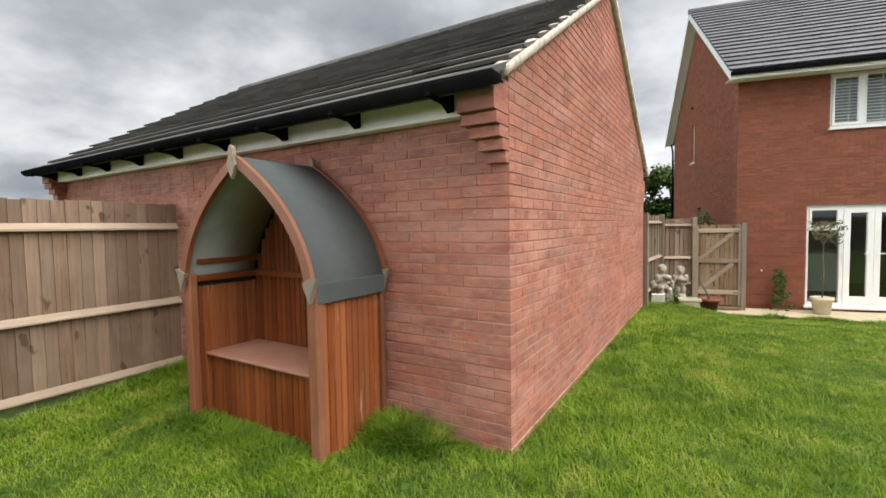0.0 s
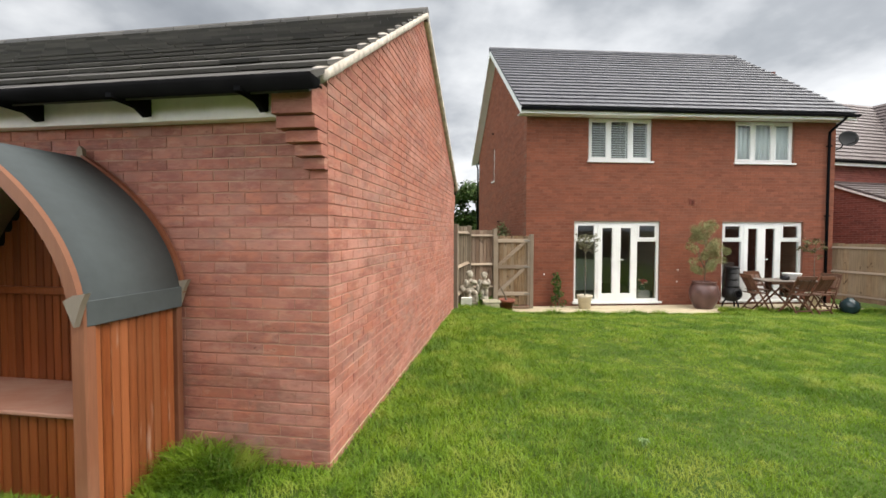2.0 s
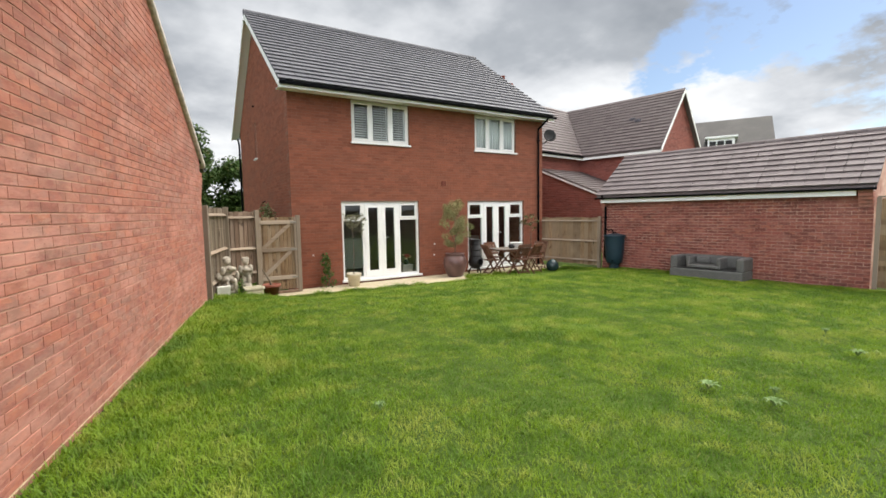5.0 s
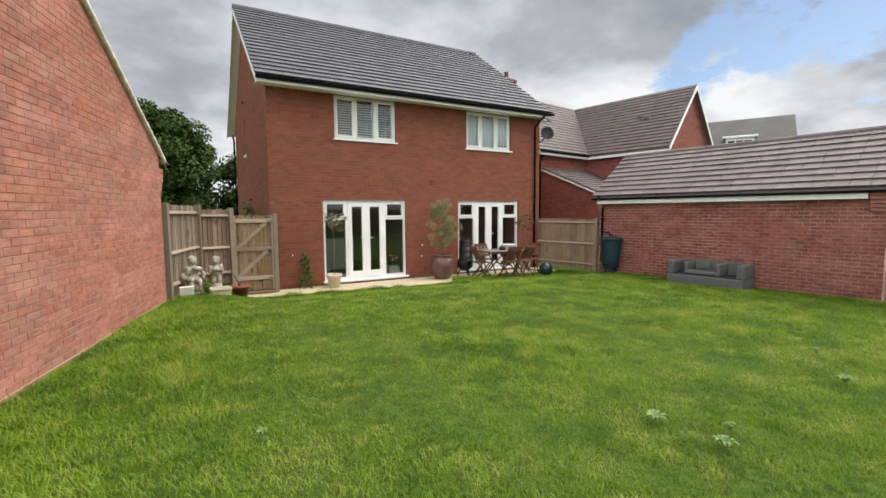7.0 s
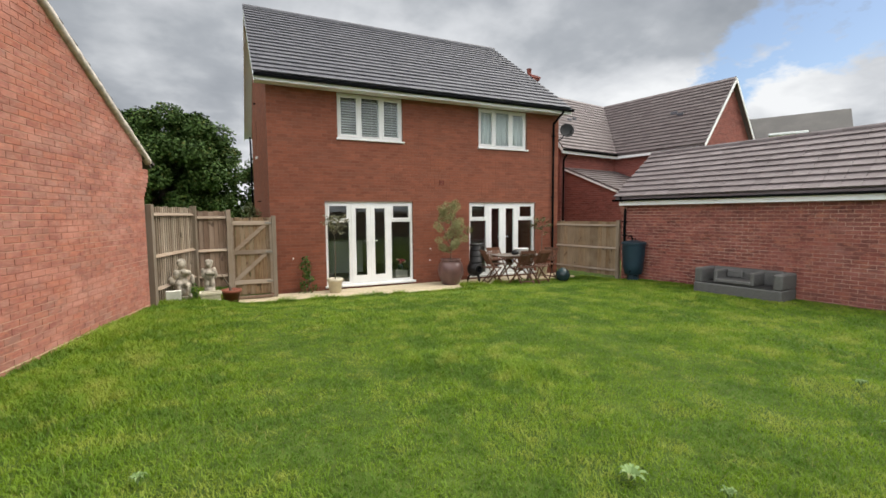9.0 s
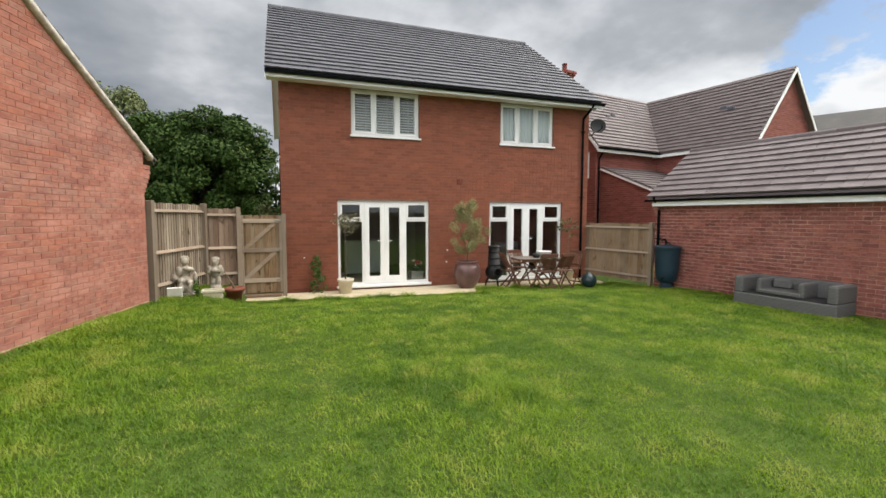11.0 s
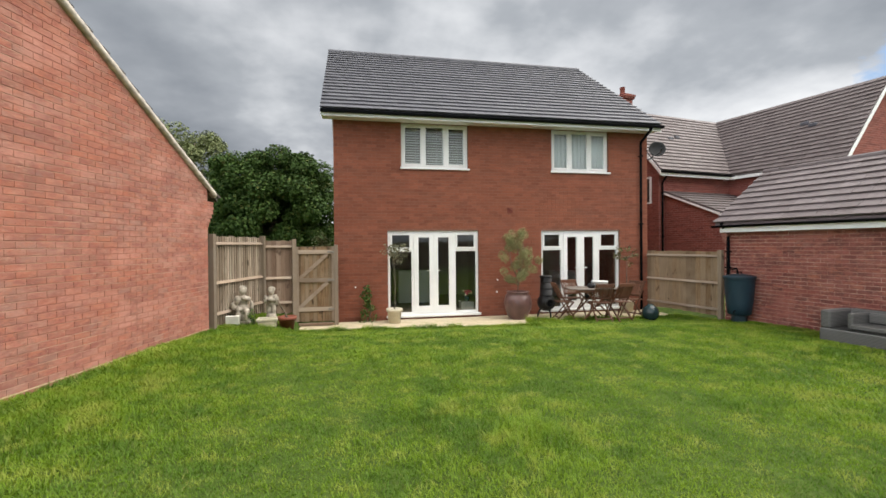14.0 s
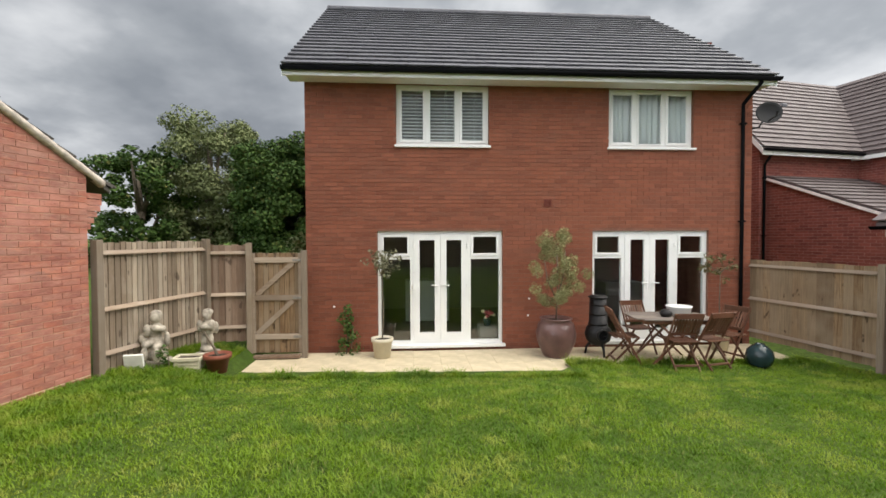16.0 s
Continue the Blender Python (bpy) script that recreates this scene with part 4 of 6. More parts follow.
part("dormer_roof", boxes((-1.7, 0.5, -0.15, 2.6, 7.35, 7.5), bevel=0.02), UPVC, dorm)
for k in range(3):
    part("pane", boxes((-1.38 + k * 0.53, -0.94 + k * 0.53, 0.07, 0.098, 6.3, 7.15)), DISH, dorm, "dark window glass")


# ---- fences ----
def arris(bm, x0, x1, z, y=0.0, d=0.07, h=0.085):
    prism(bm, [(y, z - h / 2), (y - d, z - h * 0.42), (y - d, z - h * 0.2), (y, z + h / 2)], x0, x1)


def fence(p, q, height, base, boards="v", label="weathered featheredge board fence with three rails", rails=(0.17, 0.5, 0.92), post_w=0.09, mat=None, pitch=0.097, rail_h=0.06, posts=(0.0, 1.0), gravel=0.04):
    """A run of boards from p to q with its rails on the near side (to the right of p to q)."""
    p, q = Vector((*p, 0)), Vector((*q, 0))
    L = (q - p).length
    d = (q - p) / L
    ob = group_empty("fence", Matrix.Translation((p.x, p.y, base)) @ pose(0, 0, 0, 0, 0, math.degrees(math.atan2(d.y, d.x))), label, "fence")
    n = max(1, int(round(L / pitch)))
    w = L / n
    bm = bmesh.new()
    prism(bm, [(0.0, -0.014), (0.0, 0.012), (w + 0.012, 0.012), (w + 0.012, 0.004)], gravel, height, "z")
    me = mesh_of(bm, "board", mat or FENCE)
    for i in range(n):
        share("board", me, ob, Matrix.Translation((i * w, random.uniform(0, 0.002), random.uniform(-0.012, 0.008))) @ pose(0, 0, 0, 0, random.uniform(-0.25, 0.25), 0))
    for r in rails:
        bm = bmesh.new()
        arris(bm, 0.0, L, height * r, -0.010, 0.048, rail_h)
        part("rail", bm, FENCE_RAIL, ob, "pale triangular rail")
    for t in posts:
        x = L * t
        part("post", boxes((x - post_w / 2, x + post_w / 2, -0.085, 0.02, -0.2, height + 0.03), bevel=0.006), POST, ob, "square wooden post")
    return ob


# beside the near garage, running out past the camera
fx, fy = -0.9743, 0.2253
ux, uy = 0.2253, 0.9743
fence((-0.527 + 3.9 * fx - 9.0 * ux, 2.832 + 3.9 * fy - 9.0 * uy), (-0.527 + 3.9 * fx - 0.02 * ux, 2.832 + 3.9 * fy - 0.02 * uy), 1.80, 0.0, posts=(0.0, 0.2, 0.4, 0.6, 0.8), rails=(0.055, 0.42, 0.865), rail_h=0.075)
# between the near garage and the house
fence((0.85, 8.83), (1.36, 10.62), 1.70, -0.03, posts=(0.0, 1.0), pitch=0.085, mat=FENCE_GREY)
fence((1.38, 10.66), (2.03, 10.76), 1.66, -0.06, posts=(0.0, 1.0))
fence((11.20, 11.05), (11.59, 8.98), 1.52, -0.25, label="honey-coloured featheredge board fence between brick walls", posts=(1.0,), mat=FENCE_NEW, rails=(0.12, 0.52, 0.93), pitch=0.13)
# plain boards that close the garden where it is not seen
fence((14.5, -7.0), (-6.0, -7.0), 1.8, -0.1, posts=(0, 1), pitch=0.15)


def slat_panel(p, q, height, base):
    p, q = Vector((*p, 0)), Vector((*q, 0))
    L, d = (q - p).length, (q - p).normalized()
    ob = group_empty("lap_fence", Matrix.Translation((p.x, p.y, base)) @ pose(0, 0, 0, 0, 0, math.degrees(math.atan2(d.y, d.x))), "pale horizontal lap fence panel beside the garage", "fence")
    n = 17
    for i in range(n):
        z = 0.05 + i * (height - 0.1) / n
        part("slat", prism(bmesh.new(), [(0.0, z), (0.018, z), (0.006, z + 0.13), (-0.004, z + 0.13)], 0.04, L - 0.04), FENCE_NEW, ob)
    for x in (0.0, L * 0.5, L):
        part("batten", boxes((x - 0.035, x + 0.035, -0.03, 0.03, 0.0, height), bevel=0.004), POST, ob)
    part("capping", boxes((-0.02, L + 0.02, -0.04, 0.04, height, height + 0.03), bevel=0.004), POST, ob)


slat_panel((12.33, 2.88), (12.55, 1.0), 1.85, -0.2)
slat_panel((12.56, 0.95), (14.4, -6.8), 1.85, -0.2)


HINGE = plain_mat("dull_zinc", (0.24, 0.22, 0.19), 0.6, 0.3, 0.2, 20)


def garden_gate(p, q, height, base):
    p, q = Vector((*p, 0)), Vector((*q, 0))
    L, d = (q - p).length, (q - p).normalized()
    ob = group_empty("garden_gate", Matrix.Translation((p.x, p.y, base)) @ pose(0, 0, 0, 0, 0, math.degrees(math.atan2(d.y, d.x))), "closed ledged and braced wooden garden gate beside the house", "gate")
    n = 9
    w = (L - 0.06) / n
    for i in range(n):
        part("board", boxes((0.03 + i * w + 0.002, 0.03 + (i + 1) * w - 0.002, 0.0, 0.02, -0.02, height + random.uniform(-0.004, 0.004)), bevel=0.003), FENCE_NEW, ob)
    for z in (0.26, 0.92, height - 0.12):
        part("ledge", boxes((0.03, L - 0.03, -0.032, -0.001, z - 0.045, z + 0.045), bevel=0.004), FENCE_RAIL, ob)
    for z0, z1 in ((0.31, 0.875), (0.965, height - 0.165)):
        bm = bmesh.new()
        a, b = Vector((0.10, z0)), Vector((L - 0.14, z1))
        t = (b - a).normalized()
        nn = Vector((-t.y, t.x)) * 0.04
        prism(bm, [(a - nn)[:], (b - nn)[:], (b + nn)[:], (a + nn)[:]], -0.030, -0.002, "y")
        part("brace", bm, FENCE_RAIL, ob, "diagonal brace")
    for x in (0.0, L - 0.05, ):
        part("stile", boxes((x, x + 0.075, -0.034, -0.0005, -0.02, height), bevel=0.004), FENCE_RAIL, ob)
    for z in (0.26, 0.92, height - 0.12):
        bm = boxes((L - 0.14, L + 0.06, -0.042, -0.033, z - 0.02, z + 0.02), bevel=0.002)
        part("strap_hinge", bm, HINGE, ob, "galvanised strap hinge")
    return ob


garden_gate((2.05, 10.765), (2.90, 10.73), 1.68, -0.22)
gp = tagged(part("gate_post", boxes((2.90, 2.99, 10.68, 10.77, -0.4, 1.50), bevel=0.006), POST), "weathered wooden gate post against the house", "post")
tagged(part("gate_sill", boxes((2.12, 2.88, 10.60, 10.70, -0.31, -0.255), bevel=0.006), FENCE), "loose wooden plank lying before the gate", "plank")

# ---- paving ----
patio = tagged(part("patio", boxes((2.05, 7.2, 9.20, 11.0, -0.40, -0.327), (7.202, 11.15, 9.97, 11.0, -0.40, -0.327)), PAVING), "buff stone paving along the house wall", "patio", kind="structure")


# ---- arbour seat against the near garage ----
def arch(t):
    """Half of the pointed arch, from the eave (t = 0) to the apex (t = 1): x, z."""
    p0, c, p1 = (0.72, 1.12), (0.655, 1.62), (0.0, 2.0)
    return tuple((1 - t) ** 2 * p0[k] + 2 * t * (1 - t) * c[k] + t * t * p1[k] for k in (0, 1))


def arch_strip(bm, y0, y1, inner, outer, side, n=16):
    """A curved band along half the arch between two offsets from it."""
    rows = []
    for i in range(n + 1):
        t = i / n
        x, z = arch(t)
        xa, za = arch(max(0, t - 0.01))
        xb, zb = arch(min(1, t + 0.01))
        d = Vector((xb - xa, zb - za)).normalized()
        nn = Vector((d.y, -d.x))
        pts = []
        for o in (inner, outer):
            px, pz = x + nn.x * o, z + nn.y * o
            pts.append((max(0.0, px) * side, pz))
        rows.append([bm.verts.new((px, y, pz)) for (px, pz) in pts for y in (y0, y1)])
    for a, b in zip(rows, rows[1:]):
        for i, j in ((0, 1), (1, 3), (3, 2), (2, 0)):
            bm.faces.new((a[i], a[j], b[j], b[i]))
    bm.faces.new((rows[0][0], rows[0][1], rows[0][3], rows[0][2]))
    bm.faces.new((rows[-1][0], rows[-1][2], rows[-1][3], rows[-1][1]))
    return bm


def arch_height(x):
    best = min((arch(i / 200) for i in range(201)), key=lambda p: abs(p[0] - abs(x)))
    return best[1]


def arbour():
    ob = group_empty("arbour_seat", GM @ Matrix.Translation((-1.722, -0.40, 0.0)), "stained pine garden arbour seat with a pointed felt roof, weathered", "arbour")
    yf, yb = -0.30, 0.34
    for sx in (-1, 1):
        part("post", boxes((sx * 0.70 - 0.045, sx * 0.70 + 0.045, yf - 0.03, yf + 0.035, -0.05, 1.16), bevel=0.008), ARBOUR_WORN, ob, "worn pine corner post")
        part("post", boxes((sx * 0.70 - 0.035, sx * 0.70 + 0.035, yb - 0.035, yb + 0.01, -0.05, 1.16), bevel=0.006), ARBOUR_WORN, ob, "worn pine corner post")
        n = 10
        w = (yb - yf - 0.075) / n
        for i in range(n):
            y = yf + 0.038 + i * w
            part("side_board", boxes((sx * 0.70 - 0.010, sx * 0.70 + 0.010, y + 0.003, y + w - 0.003, 0.0, 1.06), bevel=0.006), ARBOUR_SIDE, ob)
        part("rail", boxes((sx * 0.68 - 0.025, sx * 0.68 + 0.025, yf + 0.04, yb - 0.04, 1.10, 1.15), bevel=0.005), ARBOUR_SHADED, ob)
        part("rail", boxes((sx * 0.68 - 0.02, sx * 0.68 + 0.02, yf + 0.04, yb - 0.04, 1.24, 1.28), bevel=0.005), ARBOUR_SHADED, ob)
        part("bargeboard", arch_strip(bmesh.new(), yf - 0.055, yf - 0.022, -0.042, 0.026, sx), ARBOUR_WORN, ob, "worn curved bargeboard")
        part("bargeboard", arch_strip(bmesh.new(), yb - 0.005, yb + 0.03, -0.04, 0.034, sx), ARBOUR_WORN, ob, "worn curved bargeboard")
        part("roof_felt", arch_strip(bmesh.new(), yf - 0.022, yb - 0.006, 0.0, 0.018, sx, 24), FELT, ob, "dark grey felt roof", True)
        part("lining", arch_strip(bmesh.new(), yf - 0.018, yb - 0.06, -0.014, -0.002, sx, 20), LINING, ob, "pale grey lining board", True)
        part("felt_edge", boxes((sx * 0.742 - 0.006, sx * 0.742 + 0.006, yf - 0.02, yb - 0.008, 1.035, 1.165), bevel=0.003), FELT, ob, "folded felt edge")
        for y in (yf - 0.055, yb + 0.005):
            bm = bmesh.new()
            prism(bm, [(sx * 0.66, 1.17), (sx * 0.72, 1.04), (sx * 0.76, 1.15), (sx * 0.79, 1.21), (sx * 0.72, 1.20)], y - 0.012, y + 0.02, "y")
            part("finial", bm, POST, ob, "weathered carved finial")
    for y in (yf - 0.065, yb + 0.01):
        bm = bmesh.new()
        prism(bm, [(0, 1.86), (0.045, 1.95), (0.028, 2.01), (0.02, 2.07), (0, 2.09), (-0.02, 2.07), (-0.028, 2.01), (-0.045, 1.95)], y - 0.012, y + 0.016, "y")
        part("finial", bm, POST, ob, "weathered carved finial")
    n = 22
    w = 1.34 / n
    for i in range(n):
        x = -0.67 + i * w
        h = min(arch_height(x), arch_height(x + w)) - 0.02
        part("back_board", boxes((x + 0.004, x + w - 0.004, yb - 0.055, yb - 0.037, 0.0, h), bevel=0.004), ARBOUR_SHADED, ob)
        part("front_board", boxes((x + 0.004, x + w - 0.004, yf + 0.13, yf + 0.148, 0.0, 0.495), bevel=0.004), ARBOUR_SHADED, ob)
    part("seat", boxes((-0.68, 0.68, yf + 0.09, yb - 0.06, 0.50, 0.525), bevel=0.006), SEATWOOD, ob, "worn pinkish seat board")
    part("bracket", boxes((-0.66, 0.66, yb - 0.085, yb - 0.057, 1.10, 1.15), bevel=0.004), ARBOUR_SHADED, ob)
    return ob


arbour()

# ---- statues, pots and planters beside the gate ----
STONE = plain_mat("weathered_stone", (0.36, 0.32, 0.26), 0.9, 0, 0.55, 11, 0.003)
CREAM_STONE = plain_mat("cream_stone", (0.60, 0.55, 0.40), 0.85, 0, 0.2, 7, 0.002)
WHITE_STONE = plain_mat("white_stone", (0.70, 0.68, 0.62), 0.8, 0, 0.15, 6, 0.001)
TERRA = plain_mat("terracotta", (0.20, 0.06, 0.034), 0.6, 0, 0.2, 8, 0.001)
SOIL = plain_mat("soil", (0.035, 0.024, 0.016), 0.95, 0, 0.3, 30, 0.006)
BARK = plain_mat("bark", (0.14, 0.11, 0.08), 0.9, 0, 0.35, 20, 0.006)


def lumps(name, x, y, z, turn, balls, label, size=1.0):
    """A weathered figure as one plain rounded shape."""
    bm = bmesh.new()
    for bx, by, bz, rx, ry, rz in balls:
        bmesh.ops.create_icosphere(bm, subdivisions=3, radius=1.0, matrix=Matrix.LocRotScale((bx, by, bz), None, (rx, ry, rz)))
    ob = new(name, mesh_of(bm, name, STONE, True))
    ob.matrix_basis = pose(x, y, z, 0, 0, turn) @ Matrix.Scale(size, 4)
    md = ob.modifiers.new("merge", "REMESH")
    md.mode, md.voxel_size, md.use_smooth_shade = "VOXEL", 0.012, True
    sm2 = ob.modifiers.new("soften", "SMOOTH")
    sm2.factor, sm2.iterations = 0.5, 3
    return tagged(ob, label, "statue", "garden statues")


sitting = [(0, 0, 0.08, 0.15, 0.13, 0.10), (0, 0.02, 0.22, 0.13, 0.11, 0.12), (0, 0.02, 0.40, 0.095, 0.08, 0.13), (0, 0.0, 0.60, 0.072, 0.075, 0.085),
           (0.0, 0.03, 0.63, 0.082, 0.075, 0.07), (-0.10, -0.02, 0.42, 0.05, 0.06, 0.09), (0.10, -0.05, 0.44, 0.05, 0.07, 0.05), (0.04, -0.10, 0.46, 0.07, 0.05, 0.045),
           (-0.07, -0.12, 0.25, 0.055, 0.12, 0.055), (0.07, -0.13, 0.22, 0.055, 0.12, 0.055), (-0.07, -0.21, 0.13, 0.045, 0.05, 0.10), (0.08, -0.22, 0.11, 0.045, 0.05, 0.10),
           (0.16, -0.05, 0.30, 0.04, 0.04, 0.10), (-0.16, 0.03, 0.30, 0.06, 0.07, 0.08)]
standing = [(0, 0, 0.05, 0.11, 0.10, 0.06), (-0.05, 0, 0.17, 0.05, 0.05, 0.14), (0.05, 0, 0.17, 0.05, 0.05, 0.14), (0, 0.01, 0.36, 0.10, 0.08, 0.14),
            (0, 0, 0.57, 0.068, 0.07, 0.085), (0, 0.02, 0.61, 0.082, 0.078, 0.062), (-0.11, -0.02, 0.40, 0.042, 0.05, 0.10), (0.10, -0.04, 0.42, 0.045, 0.06, 0.09),
            (0.02, -0.09, 0.40, 0.09, 0.045, 0.045), (-0.08, 0.08, 0.36, 0.06, 0.05, 0.12), (0.09, 0.08, 0.36, 0.05, 0.04, 0.10)]
plinth = tagged(part("plinth", boxes((1.08, 1.40, 9.22, 9.52, -0.2, 0.06), bevel=0.012), STONE), "low weathered stone block under a statue", "plinth")
lumps("statue", 1.25, 9.38, 0.045, 10, sitting, "seated weathered stone figure on a low plinth by the fence", 0.98)
tagged(part("plinth", boxes((1.52, 1.80, 9.85, 10.13, -0.3, 0.0), bevel=0.012), STONE), "low weathered stone block under a statue", "plinth")
lumps("statue", 1.66, 10.0, -0.01, -8, standing, "standing weathered stone figure before the fence", 0.98)
slab = part("stone_plaque", boxes((-0.115, 0.115, -0.02, 0.02, 0.0, 0.34), bevel=0.005), WHITE_STONE, None, m=pose(1.13, 9.14, -0.13, 14, 0, 6))
tagged(slab, "pale square stone plaque leaning before a statue", "plaque")


def pot(name, x, y, z, profile, mat, label, soil_r, soil_z, category="plant pot"):
    ob = tagged(part(name, lathe(bmesh.new(), profile, 32), mat, None, smooth=True, m=pose(x, y, z)), label, category)
    part("soil", lathe(bmesh.new(), [(0, soil_z + 0.015), (soil_r * 0.6, soil_z + 0.01), (soil_r, soil_z)], 20), SOIL, ob, "dark soil", True)
    return ob


def trough():
    ob = group_empty("planter", pose(1.70, 9.36, -0.15, 0, 0, 2), "cream stone trough planter with a moulded rim", "planter")
    bm = bmesh.new()
    box(bm, -0.165, 0.165, -0.10, 0.10, 0.0, 0.20, bevel=0.01)
    part("body", bm, CREAM_STONE, ob)
    part("rim", boxes((-0.19, 0.19, -0.125, -0.095, 0.195, 0.245), (-0.19, 0.19, 0.095, 0.125, 0.195, 0.245), (-0.19, -0.16, -0.095, 0.095, 0.195, 0.245), (0.16, 0.19, -0.095, 0.095, 0.195, 0.245), bevel=0.006), CREAM_STONE, ob)
    part("soil", boxes((-0.16, 0.16, -0.095, 0.095, 0.201, 0.215)), SOIL, ob, "dark soil")
    for k in range(3):
        part("moulding", boxes((-0.168, 0.168, -0.108, -0.098, 0.04 + k * 0.05, 0.055 + k * 0.05), bevel=0.003), CREAM_STONE, ob)
    return ob


trough()
tp = pot("plant_pot", 2.05, 9.42, -0.17, [(0, 0), (0.115, 0), (0.155, 0.21), (0.18, 0.21), (0.185, 0.27), (0.16, 0.275), (0.145, 0.22), (0.0, 0.21)], TERRA, "terracotta plant pot with a bare dark stem", 0.15, 0.235)
part("stem", tube(bmesh.new(), [(0, 0, 0.22), (-0.03, -0.01, 0.34), (-0.12, -0.02, 0.50), (-0.17, -0.02, 0.60)], [0.03, 0.016, 0.012, 0.006]), BARK, tp, "bare dark stem", True)

# ---- pots along the wall ----
CREAMPOT = plain_mat("cream_glazed", (0.58, 0.53, 0.41), 0.55, 0, 0.12, 6)
GLAZE = plain_mat("brown_glaze", (0.115, 0.062, 0.055), 0.28, 0, 0.35, 3.5, 0.0)
BLUEGLAZE = plain_mat("teal_glaze", (0.018, 0.035, 0.038), 0.15, 0, 0.4, 5)
IRON = plain_mat("cast_iron", (0.016, 0.015, 0.015), 0.55, 0.3, 0.4, 18, 0.002)
PZ = -0.325
cp = pot("plant_pot", 4.26, 10.62, PZ, [(0, 0), (0.135, 0), (0.165, 0.27), (0.185, 0.275), (0.19, 0.335), (0.17, 0.34), (0.155, 0.28), (0, 0.27)], CREAMPOT, "cream plant pot holding a slim standard tree", 0.16, 0.30)
bp = pot("plant_pot", 7.22, 10.45, PZ, [(0, 0), (0.19, 0), (0.22, 0.03), (0.32, 0.25), (0.335, 0.40), (0.30, 0.56), (0.245, 0.62), (0.27, 0.64), (0.275, 0.66), (0.24, 0.665), (0.225, 0.62), (0, 0.6)], GLAZE, "large brown glazed pot holding an olive tree", 0.235, 0.61)
rp = pot("plant_pot", 10.28, 10.62, PZ, [(0, 0), (0.13, 0), (0.165, 0.27), (0.18, 0.275), (0.185, 0.33), (0.165, 0.335), (0.15, 0.28), (0, 0.27)], CREAMPOT, "cream plant pot with a slim standard tree by the doors", 0.155, 0.295)
gl = tagged(part("garden_globe", lathe(bmesh.new(), [(0, 0.0), (0.10, 0.005), (0.19, 0.09), (0.225, 0.20), (0.20, 0.32), (0.12, 0.40), (0.08, 0.41), (0.08, 0.44), (0.06, 0.44), (0.05, 0.40), (0, 0.38)], 28), BLUEGLAZE, None, smooth=True, m=pose(10.22, 9.62, -0.36) @ Matrix.Scale(0.88, 4)), "round dark teal glazed pot on the grass edge", "pot")

# ---- chiminea ----
def chiminea(x, y):
    ob = group_empty("chiminea", pose(x, y, PZ, 0, 0, 8), "black cast iron chiminea standing on the paving", "chiminea")
    bm = lathe(bmesh.new(), [(0, 0.16), (0.10, 0.17), (0.20, 0.26), (0.225, 0.36), (0.20, 0.46), (0.15, 0.52), (0.135, 0.54), (0, 0.54)], 26)
    part("bowl", bm, IRON, ob, smooth=True)
    part("mouth", lathe(bmesh.new(), [(0.075, 0.0), (0.105, 0.0), (0.11, 0.04), (0.08, 0.05), (0.07, 0.0)], 20, frame_axes((-0.04, -0.185, 0.37), (1, 0, 0), (0, 0, 1))), IRON, ob, "round fire mouth", True)
    # flat black disc painted in for the shade inside the mouth; nothing is cut
    part("mouth_shade", lathe(bmesh.new(), [(0, 0.0), (0.078, 0.0)], 20, frame_axes((-0.04, -0.222, 0.37), (1, 0, 0), (0, 0, 1))), BLACK, ob)
    for k, (r0, r1, z0, z1) in enumerate(((0.165, 0.15, 0.53, 0.70), (0.155, 0.145, 0.70, 0.86), (0.15, 0.142, 0.86, 1.0))):
        part("flue", lathe(bmesh.new(), [(r0 - 0.02, z0), (r0, z0), (r0, z0 + 0.02), (r1, z0 + 0.03), (r1, z1), (r1 - 0.02, z1)], 22), IRON, ob, smooth=True)
    part("cap", lathe(bmesh.new(), [(0, 1.035), (0.12, 1.03), (0.17, 1.0), (0.165, 0.99), (0, 1.0)], 22), IRON, ob, "iron cap", True)
    for k in range(3):
        a = 2 * math.pi * k / 3 + 0.5
        c, s = math.cos(a), math.sin(a)
        part("leg", tube(bmesh.new(), [(0.12 * c, 0.12 * s, 0.22), (0.19 * c, 0.19 * s, 0.12), (0.21 * c, 0.21 * s, 0.0)], [0.025, 0.02, 0.018]), IRON, ob, smooth=True)


chiminea(7.98, 10.50)

# ---- table and folding chairs ----
TEAK = wood_mat("dark_teak", (0.085, 0.032, 0.016), (0.16, 0.065, 0.034), (0.20, 0.11, 0.07), (6, 6, 2), 0.55, 0.4, False)
TEAK_GREY = wood_mat("greyed_teak", (0.13, 0.10, 0.08), (0.22, 0.18, 0.15), (0.27, 0.24, 0.21), (2, 8, 8), 0.65, 0.5, False)


def bar(bm, a, b, w=0.03, d=0.02):
    a, b = Vector(a), Vector(b)
    L = (b - a).length
    z = (b - a).normalized()
    x = Vector((1, 0, 0)) if abs(z.x) < 0.9 else Vector((0, 1, 0))
    y = z.cross(x).normalized()
    x = y.cross(z)
    m = Matrix.Translation(a) @ Matrix((x, y, z)).transposed().to_4x4()
    return box(bm, -d / 2, d / 2, -w / 2, w / 2, 0, L, m=m)


